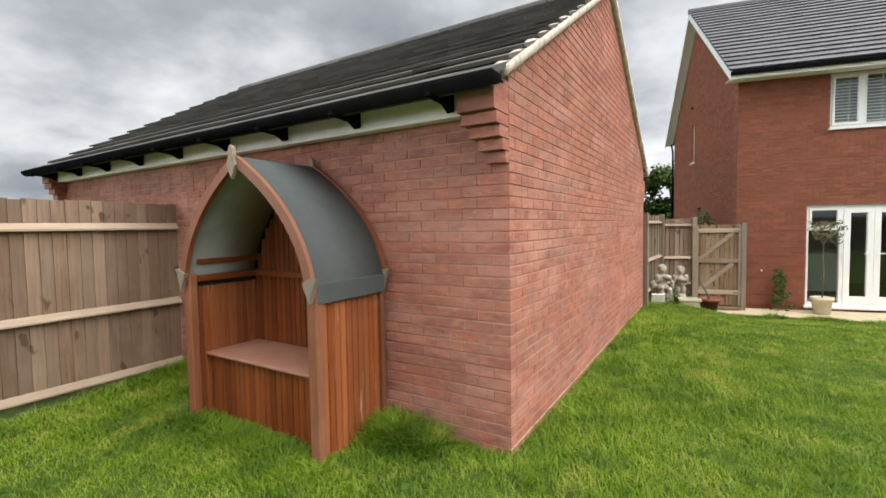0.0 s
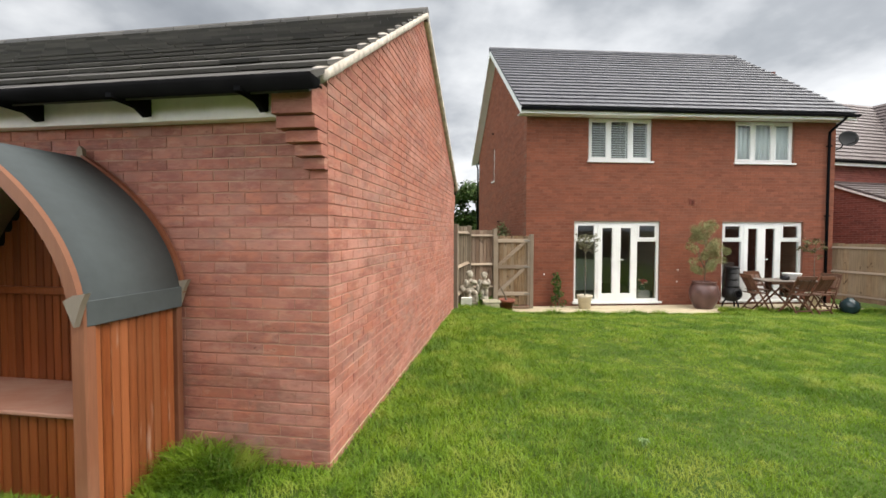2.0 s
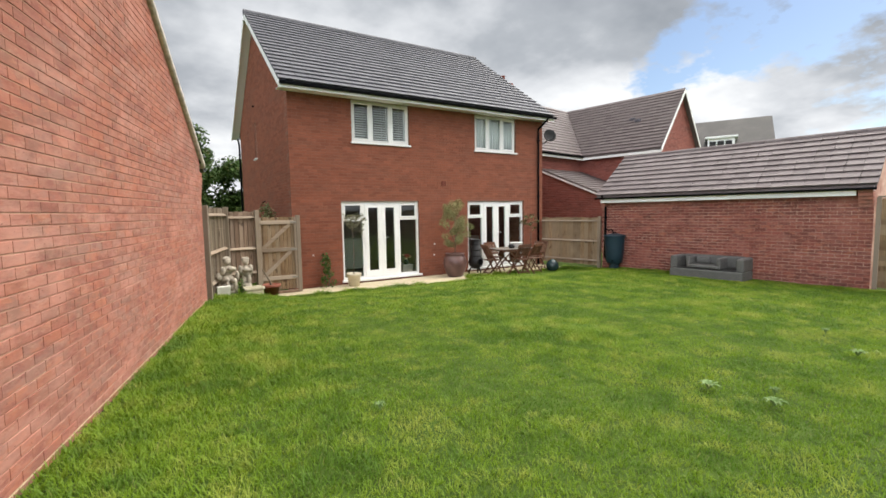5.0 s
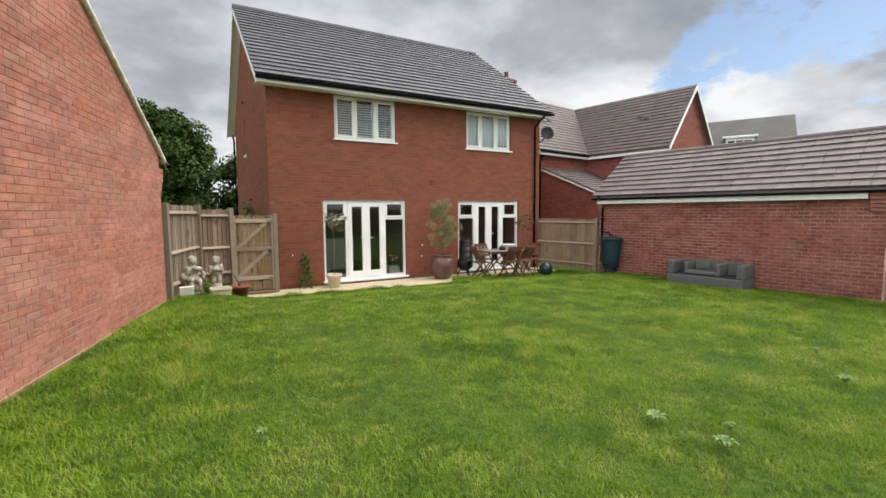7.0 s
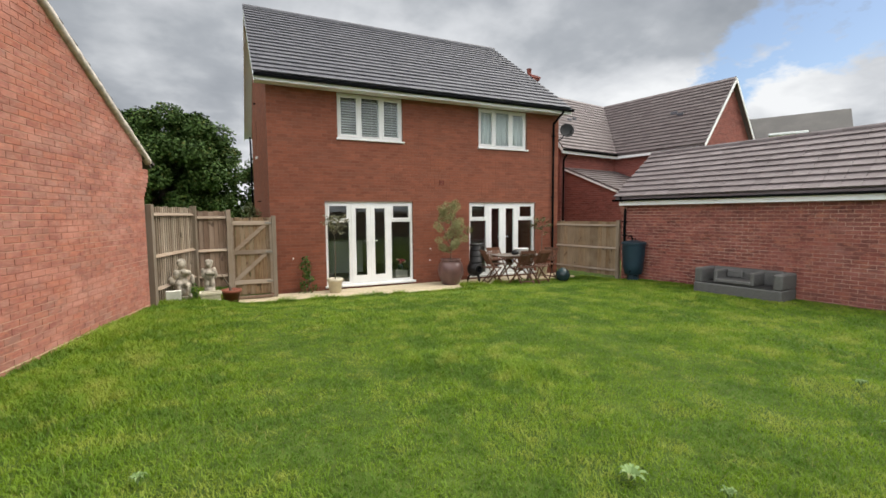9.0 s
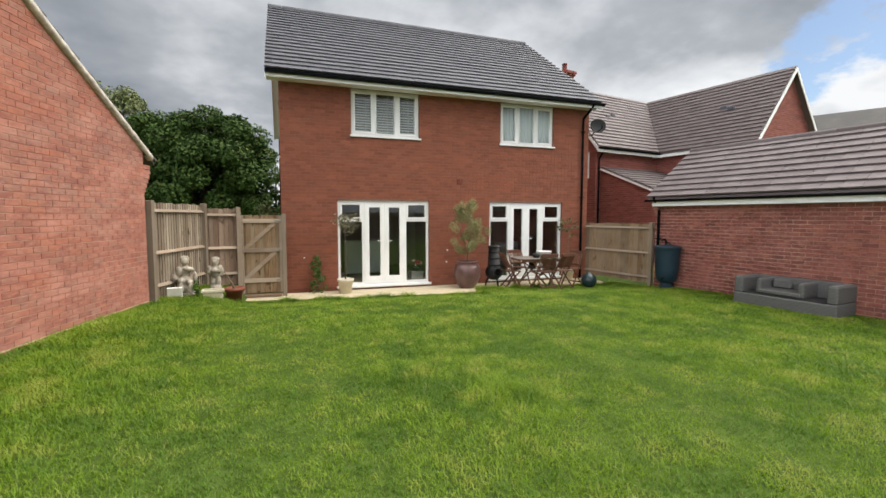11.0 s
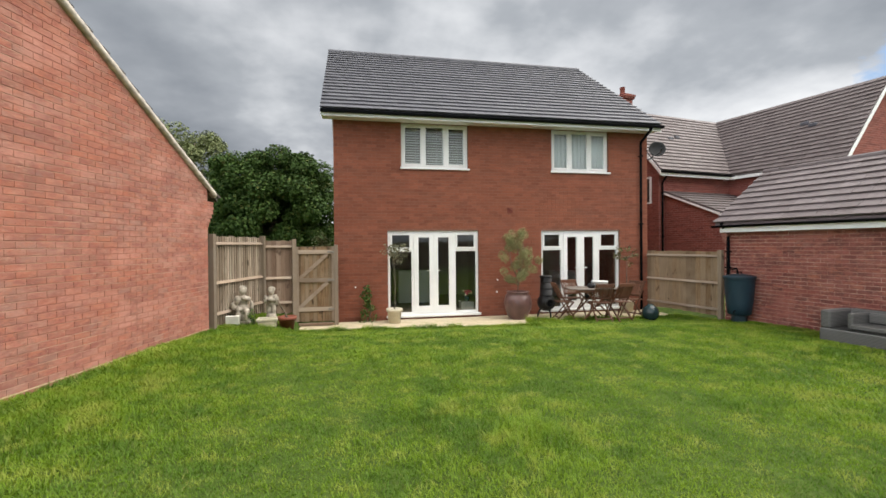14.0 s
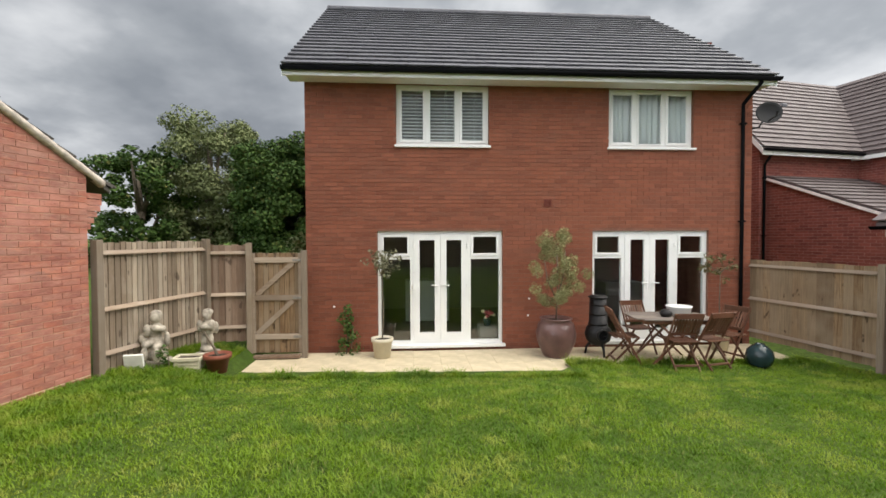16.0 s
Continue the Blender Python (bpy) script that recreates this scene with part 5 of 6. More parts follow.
def folding_chair(m):
    """Faces -y; the back is at +y."""
    ob = group_empty("folding_chair", m, "dark slatted wooden folding garden chair", "chair", "chairs round the garden table")
    for sx in (-0.21, 0.21):
        part("back_leg", bar(bmesh.new(), (sx, -0.22, 0), (sx, 0.26, 0.88)), TEAK, ob)
        part("front_leg", bar(bmesh.new(), (sx * 0.86, 0.24, 0), (sx * 0.86, -0.18, 0.45)), TEAK, ob)
    for k in range(6):
        y = -0.19 + k * 0.068
        part("seat_slat", boxes((-0.20, 0.20, y, y + 0.052, 0.435, 0.453), bevel=0.004), TEAK, ob)
    for z, h in ((0.52, 0.05), (0.80, 0.085)):
        y = -0.22 + 0.48 * (z + h / 2) / 0.88
        part("back_rail", boxes((-0.20, 0.20, y - 0.012, y + 0.012, z, z + h), bevel=0.005), TEAK, ob)
    for k in range(8):
        x = -0.165 + k * 0.047
        part("back_slat", bar(bmesh.new(), (x, 0.09, 0.565), (x, 0.218, 0.805), 0.012, 0.03), TEAK, ob)
    part("stretcher", boxes((-0.18, 0.18, 0.17, 0.20, 0.07, 0.10), bevel=0.004), TEAK, ob)
    return ob


def garden_table(m):
    ob = group_empty("garden_table", m, "folding slatted wooden garden table with a greyed top", "table")
    n = 9
    for k in range(n):
        y = -0.40 + k * 0.089
        half = 0.62 if 0 < k < n - 1 else 0.52
        part("top_slat", boxes((-half, half, y, y + 0.08, 0.725, 0.745), bevel=0.005), TEAK_GREY, ob)
    part("apron", boxes((-0.55, 0.55, -0.36, -0.335, 0.665, 0.724), bevel=0.004), TEAK, ob)
    part("apron", boxes((-0.55, 0.55, 0.335, 0.36, 0.665, 0.724), bevel=0.004), TEAK, ob)
    for y in (-0.33, 0.33):
        for s in (-1, 1):
            part("leg", bar(bmesh.new(), (s * 0.40, y, 0.0), (-s * 0.30, y * 0.95, 0.70), 0.035, 0.03), TEAK, ob)
    part("stretcher", boxes((-0.02, 0.02, -0.33, 0.33, 0.33, 0.36), bevel=0.004), TEAK, ob)
    return ob


garden_table(pose(8.95, 10.02, PZ, 0, 0, -6))
chair = folding_chair(pose(8.20, 10.0, PZ, 0, 0, 80))
for x, y, r in ((8.92, 9.62, 176), (9.42, 9.66, 190), (9.92, 9.95, -70), (8.75, 10.58, 4)):
    copy_thing(chair, pose(x, y, PZ, 0, 0, r))
WHITEPL = plain_mat("white_plastic", (0.72, 0.72, 0.70), 0.45, 0, 0.05)
wb = tagged(part("storage_tub", lathe(bmesh.new(), [(0, 0), (0.17, 0), (0.19, 0.13), (0.20, 0.135), (0.2, 0.15), (0.18, 0.15), (0.0, 0.14)], 28), WHITEPL, None, smooth=True, m=pose(9.16, 10.06, PZ + 0.746)), "white plastic tub on the garden table", "tub")
bk = tagged(part("table_lantern", lathe(bmesh.new(), [(0, 0), (0.07, 0), (0.10, 0.05), (0.08, 0.10), (0.03, 0.12), (0, 0.12)], 16), IRON, None, smooth=True, m=pose(8.86, 9.92, PZ + 0.746)), "small dark round lantern on the table", "lantern")

# ---- water butt ----
def water_butt(x, y, z):
    teal = plain_mat("dark_teal_plastic", (0.011, 0.031, 0.046), 0.5, 0, 0.15, 4)
    ob = group_empty("water_butt", pose(x, y, z), "dark teal plastic water butt on a stand", "water butt")
    part("barrel", lathe(bmesh.new(), [(0, 0.20), (0.19, 0.20), (0.215, 0.22), (0.24, 0.40), (0.265, 0.65), (0.28, 0.93), (0.285, 0.95), (0.295, 0.955), (0.295, 1.0), (0.27, 1.0), (0, 0.99)], 32), teal, ob, smooth=True)
    part("lid", lathe(bmesh.new(), [(0, 1.065), (0.10, 1.06), (0.28, 1.02), (0.305, 1.015), (0.305, 0.99), (0.297, 0.985)], 32), teal, ob, "dark lid", True)
    part("lid_handle", tube(bmesh.new(), [(-0.07, 0, 1.05), (-0.05, 0, 1.10), (0.05, 0, 1.10), (0.07, 0, 1.05)], 0.012), BLACK, ob)
    part("stand", lathe(bmesh.new(), [(0, 0), (0.15, 0), (0.14, 0.20), (0, 0.20)], 8), teal, ob)
    part("tap", tube(bmesh.new(), [(-0.2, -0.1, 0.30), (-0.27, -0.13, 0.30), (-0.275, -0.132, 0.26)], 0.014), BLACK, ob)
    part("filler_hose", tube(bmesh.new(), [(0.02, 0.05, 1.05), (0.06, 0.12, 1.15), (0.12, 0.2, 1.17), (0.16, 0.33, 1.14)], 0.018), BLACK, ob, "black filler hose", True)


water_butt(11.36, 8.28, -0.26)


# ---- rattan sofa ----
def sofa():
    k = Mat("grey_rattan", 0.7, 0, 0.3)
    wv = k.n.new("ShaderNodeTexWave")
    wv.inputs["Scale"].default_value, wv.inputs["Distortion"].default_value = 14.0, 1.5
    wv.bands_direction = "Z"
    k.l.new(k.co, wv.inputs["Vector"])
    k.color(k.mix(k.rng(wv.outputs["Fac"], 0.1, 0.9), (0.085, 0.083, 0.078), (0.17, 0.165, 0.155))).bump(wv.outputs["Fac"], 0.004, 0.8)
    rat = k.m
    dark = plain_mat("dark_rattan_and_gap", (0.028, 0.027, 0.026), 0.8)
    ob = group_empty("garden_sofa", Matrix.Translation((11.13, 6.45, -0.235)) @ pose(0, 0, 0, 0, 0, -82.84), "grey rattan garden sofa without cushions against the brick wall", "sofa")
    part("base", boxes((0.0, 1.62, 0.0, 0.68, 0.02, 0.25), bevel=0.02), rat, ob)
    part("backrest", boxes((0.14, 1.48, 0.55, 0.68, 0.25, 0.56), bevel=0.025), rat, ob)
    for x0, x1 in ((0.0, 0.15), (1.47, 1.62)):
        part("arm", boxes((x0, x1, 0.02, 0.68, 0.25, 0.55), bevel=0.025), rat, ob)
    part("seat_deck", boxes((0.16, 1.46, 0.02, 0.54, 0.251, 0.268)), dark, ob, "dark webbed seat deck")
    part("seat_frame", boxes((0.42, 1.08, 0.03, 0.52, 0.268, 0.36), bevel=0.02), rat, ob, "loose woven seat section")
    # dark strip on the seat front, standing for the shade of a gap
    part("seat_gap_shade", boxes((0.45, 1.05, 0.024, 0.032, 0.285, 0.30)), dark, ob)
    for x0, x1 in ((0.37, 0.45), (1.04, 1.13)):
        part("divider", boxes((x0, x1, 0.06, 0.55, 0.27, 0.53), bevel=0.02), rat, ob)
    part("back_cushion", boxes((0.47, 0.78, 0.40, 0.50, 0.36, 0.53), bevel=0.03), rat, ob)
    for x in (0.08, 1.54):
        for y in (0.06, 0.62):
            part("foot", boxes((x - 0.03, x + 0.03, y - 0.03, y + 0.03, -0.02, 0.02)), dark, ob)


sofa()

# ---- inside the windows ----
BLIND = plain_mat("white_blind", (0.74, 0.74, 0.72), 0.5, 0, 0.04)
NET = plain_mat("net_curtain", (0.80, 0.81, 0.82), 0.8, 0, 0.06, 8)


def shutter(x0, x1, z0, z1, y):
    """A louvred inner shutter panel."""
    ob = group_empty("window_shutter", Matrix.Translation(HO) @ Matrix.Translation((x0, y, z0)), "white louvred shutter inside the upper window", "shutter", "upper window shutters")
    w, h = x1 - x0, z1 - z0
    for a in (0.0, w - 0.035):
        part("stile", boxes((a, a + 0.035, 0.0, 0.025, 0.0, h), bevel=0.003), BLIND, ob)
    n = 15
    for i in range(n):
        z = 0.04 + i * (h - 0.06) / n
        part("slat", boxes((0.037, w - 0.037, -0.022, 0.022, -0.004, 0.004)), BLIND, ob, m=pose(0, 0.012, z, 38, 0, 0))
    part("tilt_rod", boxes((w * 0.62, w * 0.62 + 0.012, -0.03, -0.02, 0.02, h - 0.02)), BLIND, ob)


for k in range(3):
    shutter(W1[0] + 0.06 + k * 0.53, W1[0] + 0.56 + k * 0.53, W1[2] + 0.04, W1[3] - 0.05, 0.19)


def curtain(x0, x1, z0, z1, y, folds, label):
    bm = bmesh.new()
    n = folds * 8
    rows = []
    for j in range(2):
        rows.append([bm.verts.new((x0 + (x1 - x0) * i / n, y + 0.022 * math.sin(i * 2 * math.pi / 8 + 0.6 * math.sin(i * 0.31)), z0 if j == 0 else z1)) for i in range(n + 1)])
    for i in range(n):
        bm.faces.new((rows[0][i], rows[0][i + 1], rows[1][i + 1], rows[1][i]))
    ob = part("curtain", bm, NET, None, smooth=True, m=Matrix.Translation(HO))
    sol = ob.modifiers.new("cloth", "SOLIDIFY")
    sol.thickness = 0.004
    return tagged(ob, label, "curtain", "upper window curtains")


curtain(W2[0] + 0.02, W2[1] - 0.02, W2[2] + 0.02, W2[3] - 0.02, 0.19, 14, "white net curtain hanging inside the upper window")
tagged(part("cupboard", boxes((4.62, 5.62, 13.2, 13.7, -0.21, 0.72), bevel=0.01), WHITEPL), "low white cupboard inside the room behind glass", "cupboard")
tagged(part("sideboard", boxes((9.5, 10.4, 13.6, 14.2, -0.21, 0.6), bevel=0.01), ROOM), "pale sideboard inside the dark dining room", "sideboard")


def flower_vase(x, y, z):
    ob = tagged(part("flower_vase", lathe(bmesh.new(), [(0, 0), (0.06, 0), (0.085, 0.08), (0.07, 0.14), (0.06, 0.14), (0, 0.12)], 18), BLUEGLAZE, None, smooth=True, m=pose(x, y, z)), "dark vase of red and pink flowers behind the glass", "vase")
    red, cream = plain_mat("red_petals", (0.42, 0.03, 0.07), 0.6, 0, 0.3, 30), plain_mat("cream_petals", (0.62, 0.52, 0.36), 0.6, 0, 0.2, 30)
    for i in range(12):
        bm = bmesh.new()
        bmesh.ops.create_icosphere(bm, subdivisions=2, radius=0.035)
        for w in bm.verts:
            w.co *= 1 + 0.25 * noise.noise(w.co * 60)
        part("bloom", bm, red if i % 3 else cream, ob, m=Matrix.Translation((random.uniform(-0.14, 0.14), random.uniform(-0.06, 0.06), random.uniform(0.17, 0.30))))


tagged(part("side_table", boxes((6.06, 6.40, 11.45, 11.75, -0.21, 0.0), bevel=0.01), ROOM), "low stand inside the doorway", "side table")
flower_vase(6.22, 11.55, 0.0)


# ---- street lamp beyond the trees ----
lamp = group_empty("street_lamp", pose(2.4, 34.0, -0.3), "thin grey street lamp beyond the trees", "street lamp")
part("column", tube(bmesh.new(), [(0, 0, 0), (0, 0, 3.0), (0, 0, 5.95)], [0.09, 0.06, 0.045]), DISH, lamp, smooth=True)
part("lantern", boxes((-0.12, 0.45, -0.1, 0.1, 5.95, 6.07), bevel=0.03), DISH, lamp)


# ---- plants ----
def leaf_mat(name, a, b, dry=(0.16, 0.14, 0.04), rough=0.6):
    k = Mat(name, rough, 0, 0.12)
    r = k.rand()
    c = k.mix(r, a, b)
    c = k.mix(k.rng(k.white(r, 53.1), 0.9, 1.0, 0, 0.7), c, dry)
    c = k.mix(k.rng(k.noise(0.8, 3), 0.4, 0.7, 0, 0.5), c, a)
    k.color(c)
    k.b.inputs["Subsurface Weight"].default_value = 0.0
    return k.m


def leaves(name, mat, centres, per, spread, size, parent=None, m=None, flat=0.5, label="", slim=0.45, gen=None):
    """Many small folded leaves in clumps round the centres (x, y, z, radius)."""
    g = gen or np.random.default_rng(7)
    n = len(centres) * per
    c = np.repeat(np.array(centres, float), per, axis=0)
    d = g.normal(size=(n, 3))
    d /= np.linalg.norm(d, axis=1)[:, None]
    pos = c[:, :3] + d * (c[:, 3] * g.uniform(0.25, 1.0, n) ** 0.5)[:, None] * np.array(spread)
    ax = g.normal(size=(n, 3))
    ax[:, 2] *= flat
    ax /= np.linalg.norm(ax, axis=1)[:, None]
    up = d * 1.2 + g.normal(size=(n, 3)) * 0.5 + [0, 0, 0.6]
    side = np.cross(ax, up)
    side /= np.linalg.norm(side, axis=1)[:, None] + 1e-9
    s = (size * g.uniform(0.6, 1.3, n))[:, None]
    nrm = np.cross(side, ax)
    v0, v2 = pos - ax * s * 0.5, pos + ax * s * 0.5
    v1, v3 = pos + side * s * slim + nrm * s * 0.12, pos - side * s * slim + nrm * s * 0.12
    co = np.stack([v0, v1, v2, v3], 1).reshape(-1, 3)
    i = np.arange(n) * 4
    tri = np.stack([i, i + 1, i + 2, i, i + 2, i + 3], 1).reshape(-1, 3)
    me = raw_mesh(name, co, tri, mat)
    ob = new(name, me)
    if parent:
        ob.parent = parent
    if m is not None:
        ob.matrix_basis = m
    return tagged(ob, label)


def raw_mesh(name, co, tri, mat):
    me = bpy.data.meshes.new(name)
    me.vertices.add(len(co))
    me.vertices.foreach_set("co", np.asarray(co, np.float32).ravel())
    me.loops.add(len(tri) * 3)
    me.loops.foreach_set("vertex_index", np.asarray(tri, np.int32).ravel())
    me.polygons.add(len(tri))
    me.polygons.foreach_set("loop_start", np.arange(len(tri), dtype=np.int32) * 3)
    me.update(calc_edges=True)
    me.materials.append(mat)
    return me


OAK = leaf_mat("oak_leaf", (0.026, 0.054, 0.012), (0.070, 0.118, 0.026))
PALE = leaf_mat("willow_leaf", (0.12, 0.145, 0.06), (0.21, 0.235, 0.11))
OLIVE = leaf_mat("olive_leaf", (0.13, 0.13, 0.075), (0.23, 0.22, 0.14))
OLIVE2 = leaf_mat("olive_leaf_young", (0.21, 0.215, 0.085), (0.34, 0.34, 0.17))
SHRUB = leaf_mat("shrub_leaf", (0.035, 0.075, 0.016), (0.085, 0.14, 0.03))
BRONZE = leaf_mat("bronze_leaf", (0.11, 0.09, 0.045), (0.17, 0.16, 0.07))


def tree(x, y, height, width, base, mat, label, clumps, per, leaf, seed):
    g = np.random.default_rng(seed)
    ob = group_empty("tree", pose(x, y, -0.3), label, "tree")
    bm = bmesh.new()
    tube(bm, [(0, 0, 0), (0.1, 0, base), (0.05, 0.1, height * 0.55), (0, 0, height * 0.8)], [0.34, 0.26, 0.16, 0.05], 10)
    part("trunk", bm, BARK, ob, "grey-brown trunk", True)
    cs = []
    for i in range(clumps):
        a, t = g.uniform(0, 2 * math.pi), g.uniform(0, 1)
        h = base + (height - base) * (0.1 + 0.86 * t)
        env = math.sin(math.pi * min(1.0, 0.18 + 0.82 * (1 - t) ** 0.85)) ** 0.6 if t > 0.5 else 0.75 + 0.25 * t * 2
        r = width * 0.5 * env * g.uniform(0.1, 1.0) ** 0.6
        cs.append((r * math.cos(a), r * math.sin(a), h, width * g.uniform(0.085, 0.155)))
    for i in range(9):
        c = cs[i * 3]
        part("limb", tube(bmesh.new(), [(0.05, 0.05, base + (height - base) * 0.2 * (i % 3)), (c[0] * 0.5, c[1] * 0.5, c[2] * 0.8), c[:3]], [0.13, 0.08, 0.03], 7), BARK, ob, smooth=True)
    leaves("crown", mat, cs, per, (1, 1, 0.8), leaf, ob, label="crown of many small leaves", gen=g)


tree(-1.0, 27.0, 7.0, 6.6, 0.5, OAK, "broad dark green oak tree beyond the fence", 150, 900, 0.14, 3)
tree(-6.9, 30.0, 8.9, 5.8, 1.2, PALE, "pale green feathery tree beyond the fence", 150, 330, 0.13, 5)
tree(-9.5, 27.5, 6.8, 5.0, 1.0, OAK, "dark green oak tree beyond the fence", 60, 240, 0.18, 11)
tree(4.8, 31.0, 5.0, 6.0, 0.6, OAK, "dark green hedgerow tree in the distance", 60, 240, 0.2, 12)
gh = np.random.default_rng(21)
hedge = leaves("hedge", OAK, [(x, 30.0 + gh.uniform(-1, 1), gh.uniform(0.2, 2.6), gh.uniform(0.6, 0.9)) for x in np.arange(-16, 10, 0.5)], 320, (1, 1, 1), 0.2, gen=gh)
tagged(hedge, "dense dark hedge beyond the gardens", "hedge", kind="stuff")


def shrub(name, x, y, z, stems, cs, mat, per, size, label, slim=0.4, seed=1):
    ob = group_empty(name, pose(x, y, z), label, "plant")
    for st in stems:
        part("stem", tube(bmesh.new(), st, [0.012] * (len(st) - 1) + [0.005], 6), BARK, ob, smooth=True)
    leaves("foliage", mat, cs, per, (1, 1, 1), size, ob, slim=slim, gen=np.random.default_rng(seed))
    return ob


g3 = np.random.default_rng(33)
# bush behind the gate
shrub("shrub", 2.55, 12.2, -0.3, [[(0, 0, 0), (0, 0, 1.6)]], [(g3.uniform(-.3, .3), g3.uniform(-.3, .3), g3.uniform(1.0, 2.1), 0.16) for _ in range(16)], PALE, 45, 0.07, "pale green shrub behind the gate")
# climber on the house wall
cs = [(g3.normal(0, 0.13) * (1 - h / 1.0) + 0.03, g3.uniform(-0.08, 0.10), h, 0.085) for h in np.linspace(0.05, 0.80, 22)]
shrub("climbing_plant", 3.62, 10.85, PZ, [[(0, 0, 0), (0.02, 0.08, 0.4), (-0.05, 0.1, 0.82)], [(0.05, 0, 0), (0.12, 0.05, 0.3), (0.1, 0.1, 0.5)]], cs, SHRUB, 24, 0.055, "small green climbing plant against the house wall", seed=4)
# slim standard trees in pots
cs = [(g3.normal(0, 0.13), g3.normal(0, 0.12), 1.33 + g3.normal(0, 0.10), 0.085) for _ in range(24)] + [(g3.uniform(-.3, .3), g3.uniform(-.1, .1), 1.44 + g3.uniform(-.05, .08), 0.05) for _ in range(10)]
shrub("standard_tree", 4.26, 10.62, PZ + 0.29, [[(0, 0, 0), (0.02, 0, 0.5), (0.0, 0, 1.15)], [(0, 0, 1.1), (0.12, 0, 1.4)], [(0, 0, 1.1), (-0.14, 0.03, 1.42)]], cs, OLIVE, 16, 0.05, "slim standard olive tree growing in the cream pot", 0.3, 5)
cs = [(g3.normal(0, 0.15), g3.normal(0, 0.12), 1.22 + g3.normal(0, 0.09), 0.075) for _ in range(16)] + [(-0.25, 0, 1.2, 0.07), (0.28, 0, 1.2, 0.06), (0.2, 0, 1.32, 0.05)]
shrub("standard_tree", 10.28, 10.62, PZ + 0.29, [[(0, 0, 0), (-0.01, 0, 0.6), (0.0, 0, 1.1)], [(0, 0, 1.1), (0.18, 0, 1.25)], [(0, 0, 1.1), (-0.2, 0.03, 1.22)]], cs, BRONZE, 13, 0.065, "slim standard tree with bronze leaves in a pot", 0.35, 6)
cs = [(g3.normal(0, 0.20 * (0.6 + 0.5 * math.sin(math.pi * h))), g3.normal(0, 0.17), 0.28 + 1.22 * h, 0.11) for h in np.linspace(0.02, 1, 46)]
shrub("olive_tree", 7.22, 10.45, PZ + 0.60, [[(0, 0, 0), (0.02, 0, 0.4), (0.03, 0, 0.8), (0.0, 0, 1.35)], [(0.02, 0, 0.4), (0.15, 0.05, 0.8), (0.18, 0.05, 1.2)], [(0.02, 0, 0.35), (-0.15, 0, 0.7), (-0.2, 0.02, 1.05)]], cs, OLIVE2, 240, 0.034, "airy olive tree growing in the large glazed pot", 0.2, 7)
# trailing plant in the trough
cs = [(g3.uniform(-0.10, 0.0), g3.uniform(-0.1, 0.0), h, 0.05) for h in np.linspace(0.0, 0.34, 9)]
shrub("trailing_plant", 1.50, 9.24, -0.10, [[(0, 0, 0), (-0.02, 0, 0.3)]], cs, SHRUB, 22, 0.04, "dark green trailing plant between statue and trough", seed=8)


# ---- lawn grass ----
def grass_mat():
    k = Mat("grass_blade", 0.5, 0, 0.3)
    r = k.rand()
    big = k.noise(0.45, 3, 0.5)
    mid = k.noise(1.35, 5, 0.62)
    c = k.mix(k.rng(big, 0.36, 0.66), (0.152, 0.256, 0.012), (0.212, 0.326, 0.018))
    c = k.mix(k.rng(mid, 0.50, 0.60, 0, 1.0), c, (0.082, 0.172, 0.011))
    c = k.mix(k.rng(mid, 0.33, 0.45, 0.9, 0.0), c, (0.36, 0.39, 0.070))
    tuft = k.noise(3.2, 4, 0.6)
    c = k.mix(k.rng(tuft, 0.54, 0.64, 0, 0.8), c, (0.078, 0.165, 0.011))
    c = k.mix(k.rng(tuft, 0.34, 0.46, 0.8, 0.0), c, (0.37, 0.41, 0.07))
    c = k.mix(k.rng(r, 0.0, 1.0, 0.0, 0.4), c, (0.168, 0.272, 0.018))
    c = k.mix(k.rng(k.white(r, 71.9), 0.95, 1.0, 0, 0.7), c, (0.33, 0.30, 0.11))
    k.color(c)
    glow = k.n.new("ShaderNodeBsdfTranslucent")
    k.l.new(c, glow.inputs["Color"])
    mx = k.n.new("ShaderNodeMixShader")
    mx.inputs[0].default_value = 0.42
    k.l.new(k.b.outputs[0], mx.inputs[1])
    k.l.new(glow.outputs[0], mx.inputs[2])
    k.l.new(mx.outputs[0], k.n["Material Output"].inputs["Surface"])
    return k.m


RANK = ((2.35, 3.55, 0.22), (1.25, 2.35, 0.2), (4.0, 4.3, 0.3), (2.2, 4.9, 0.3), (4.75, 3.6, 0.3), (8.3, 5.6, 0.3), (6.9, 3.9, 0.28), (10.2, 5.7, 0.3), (6.0, 6.9, 0.3))


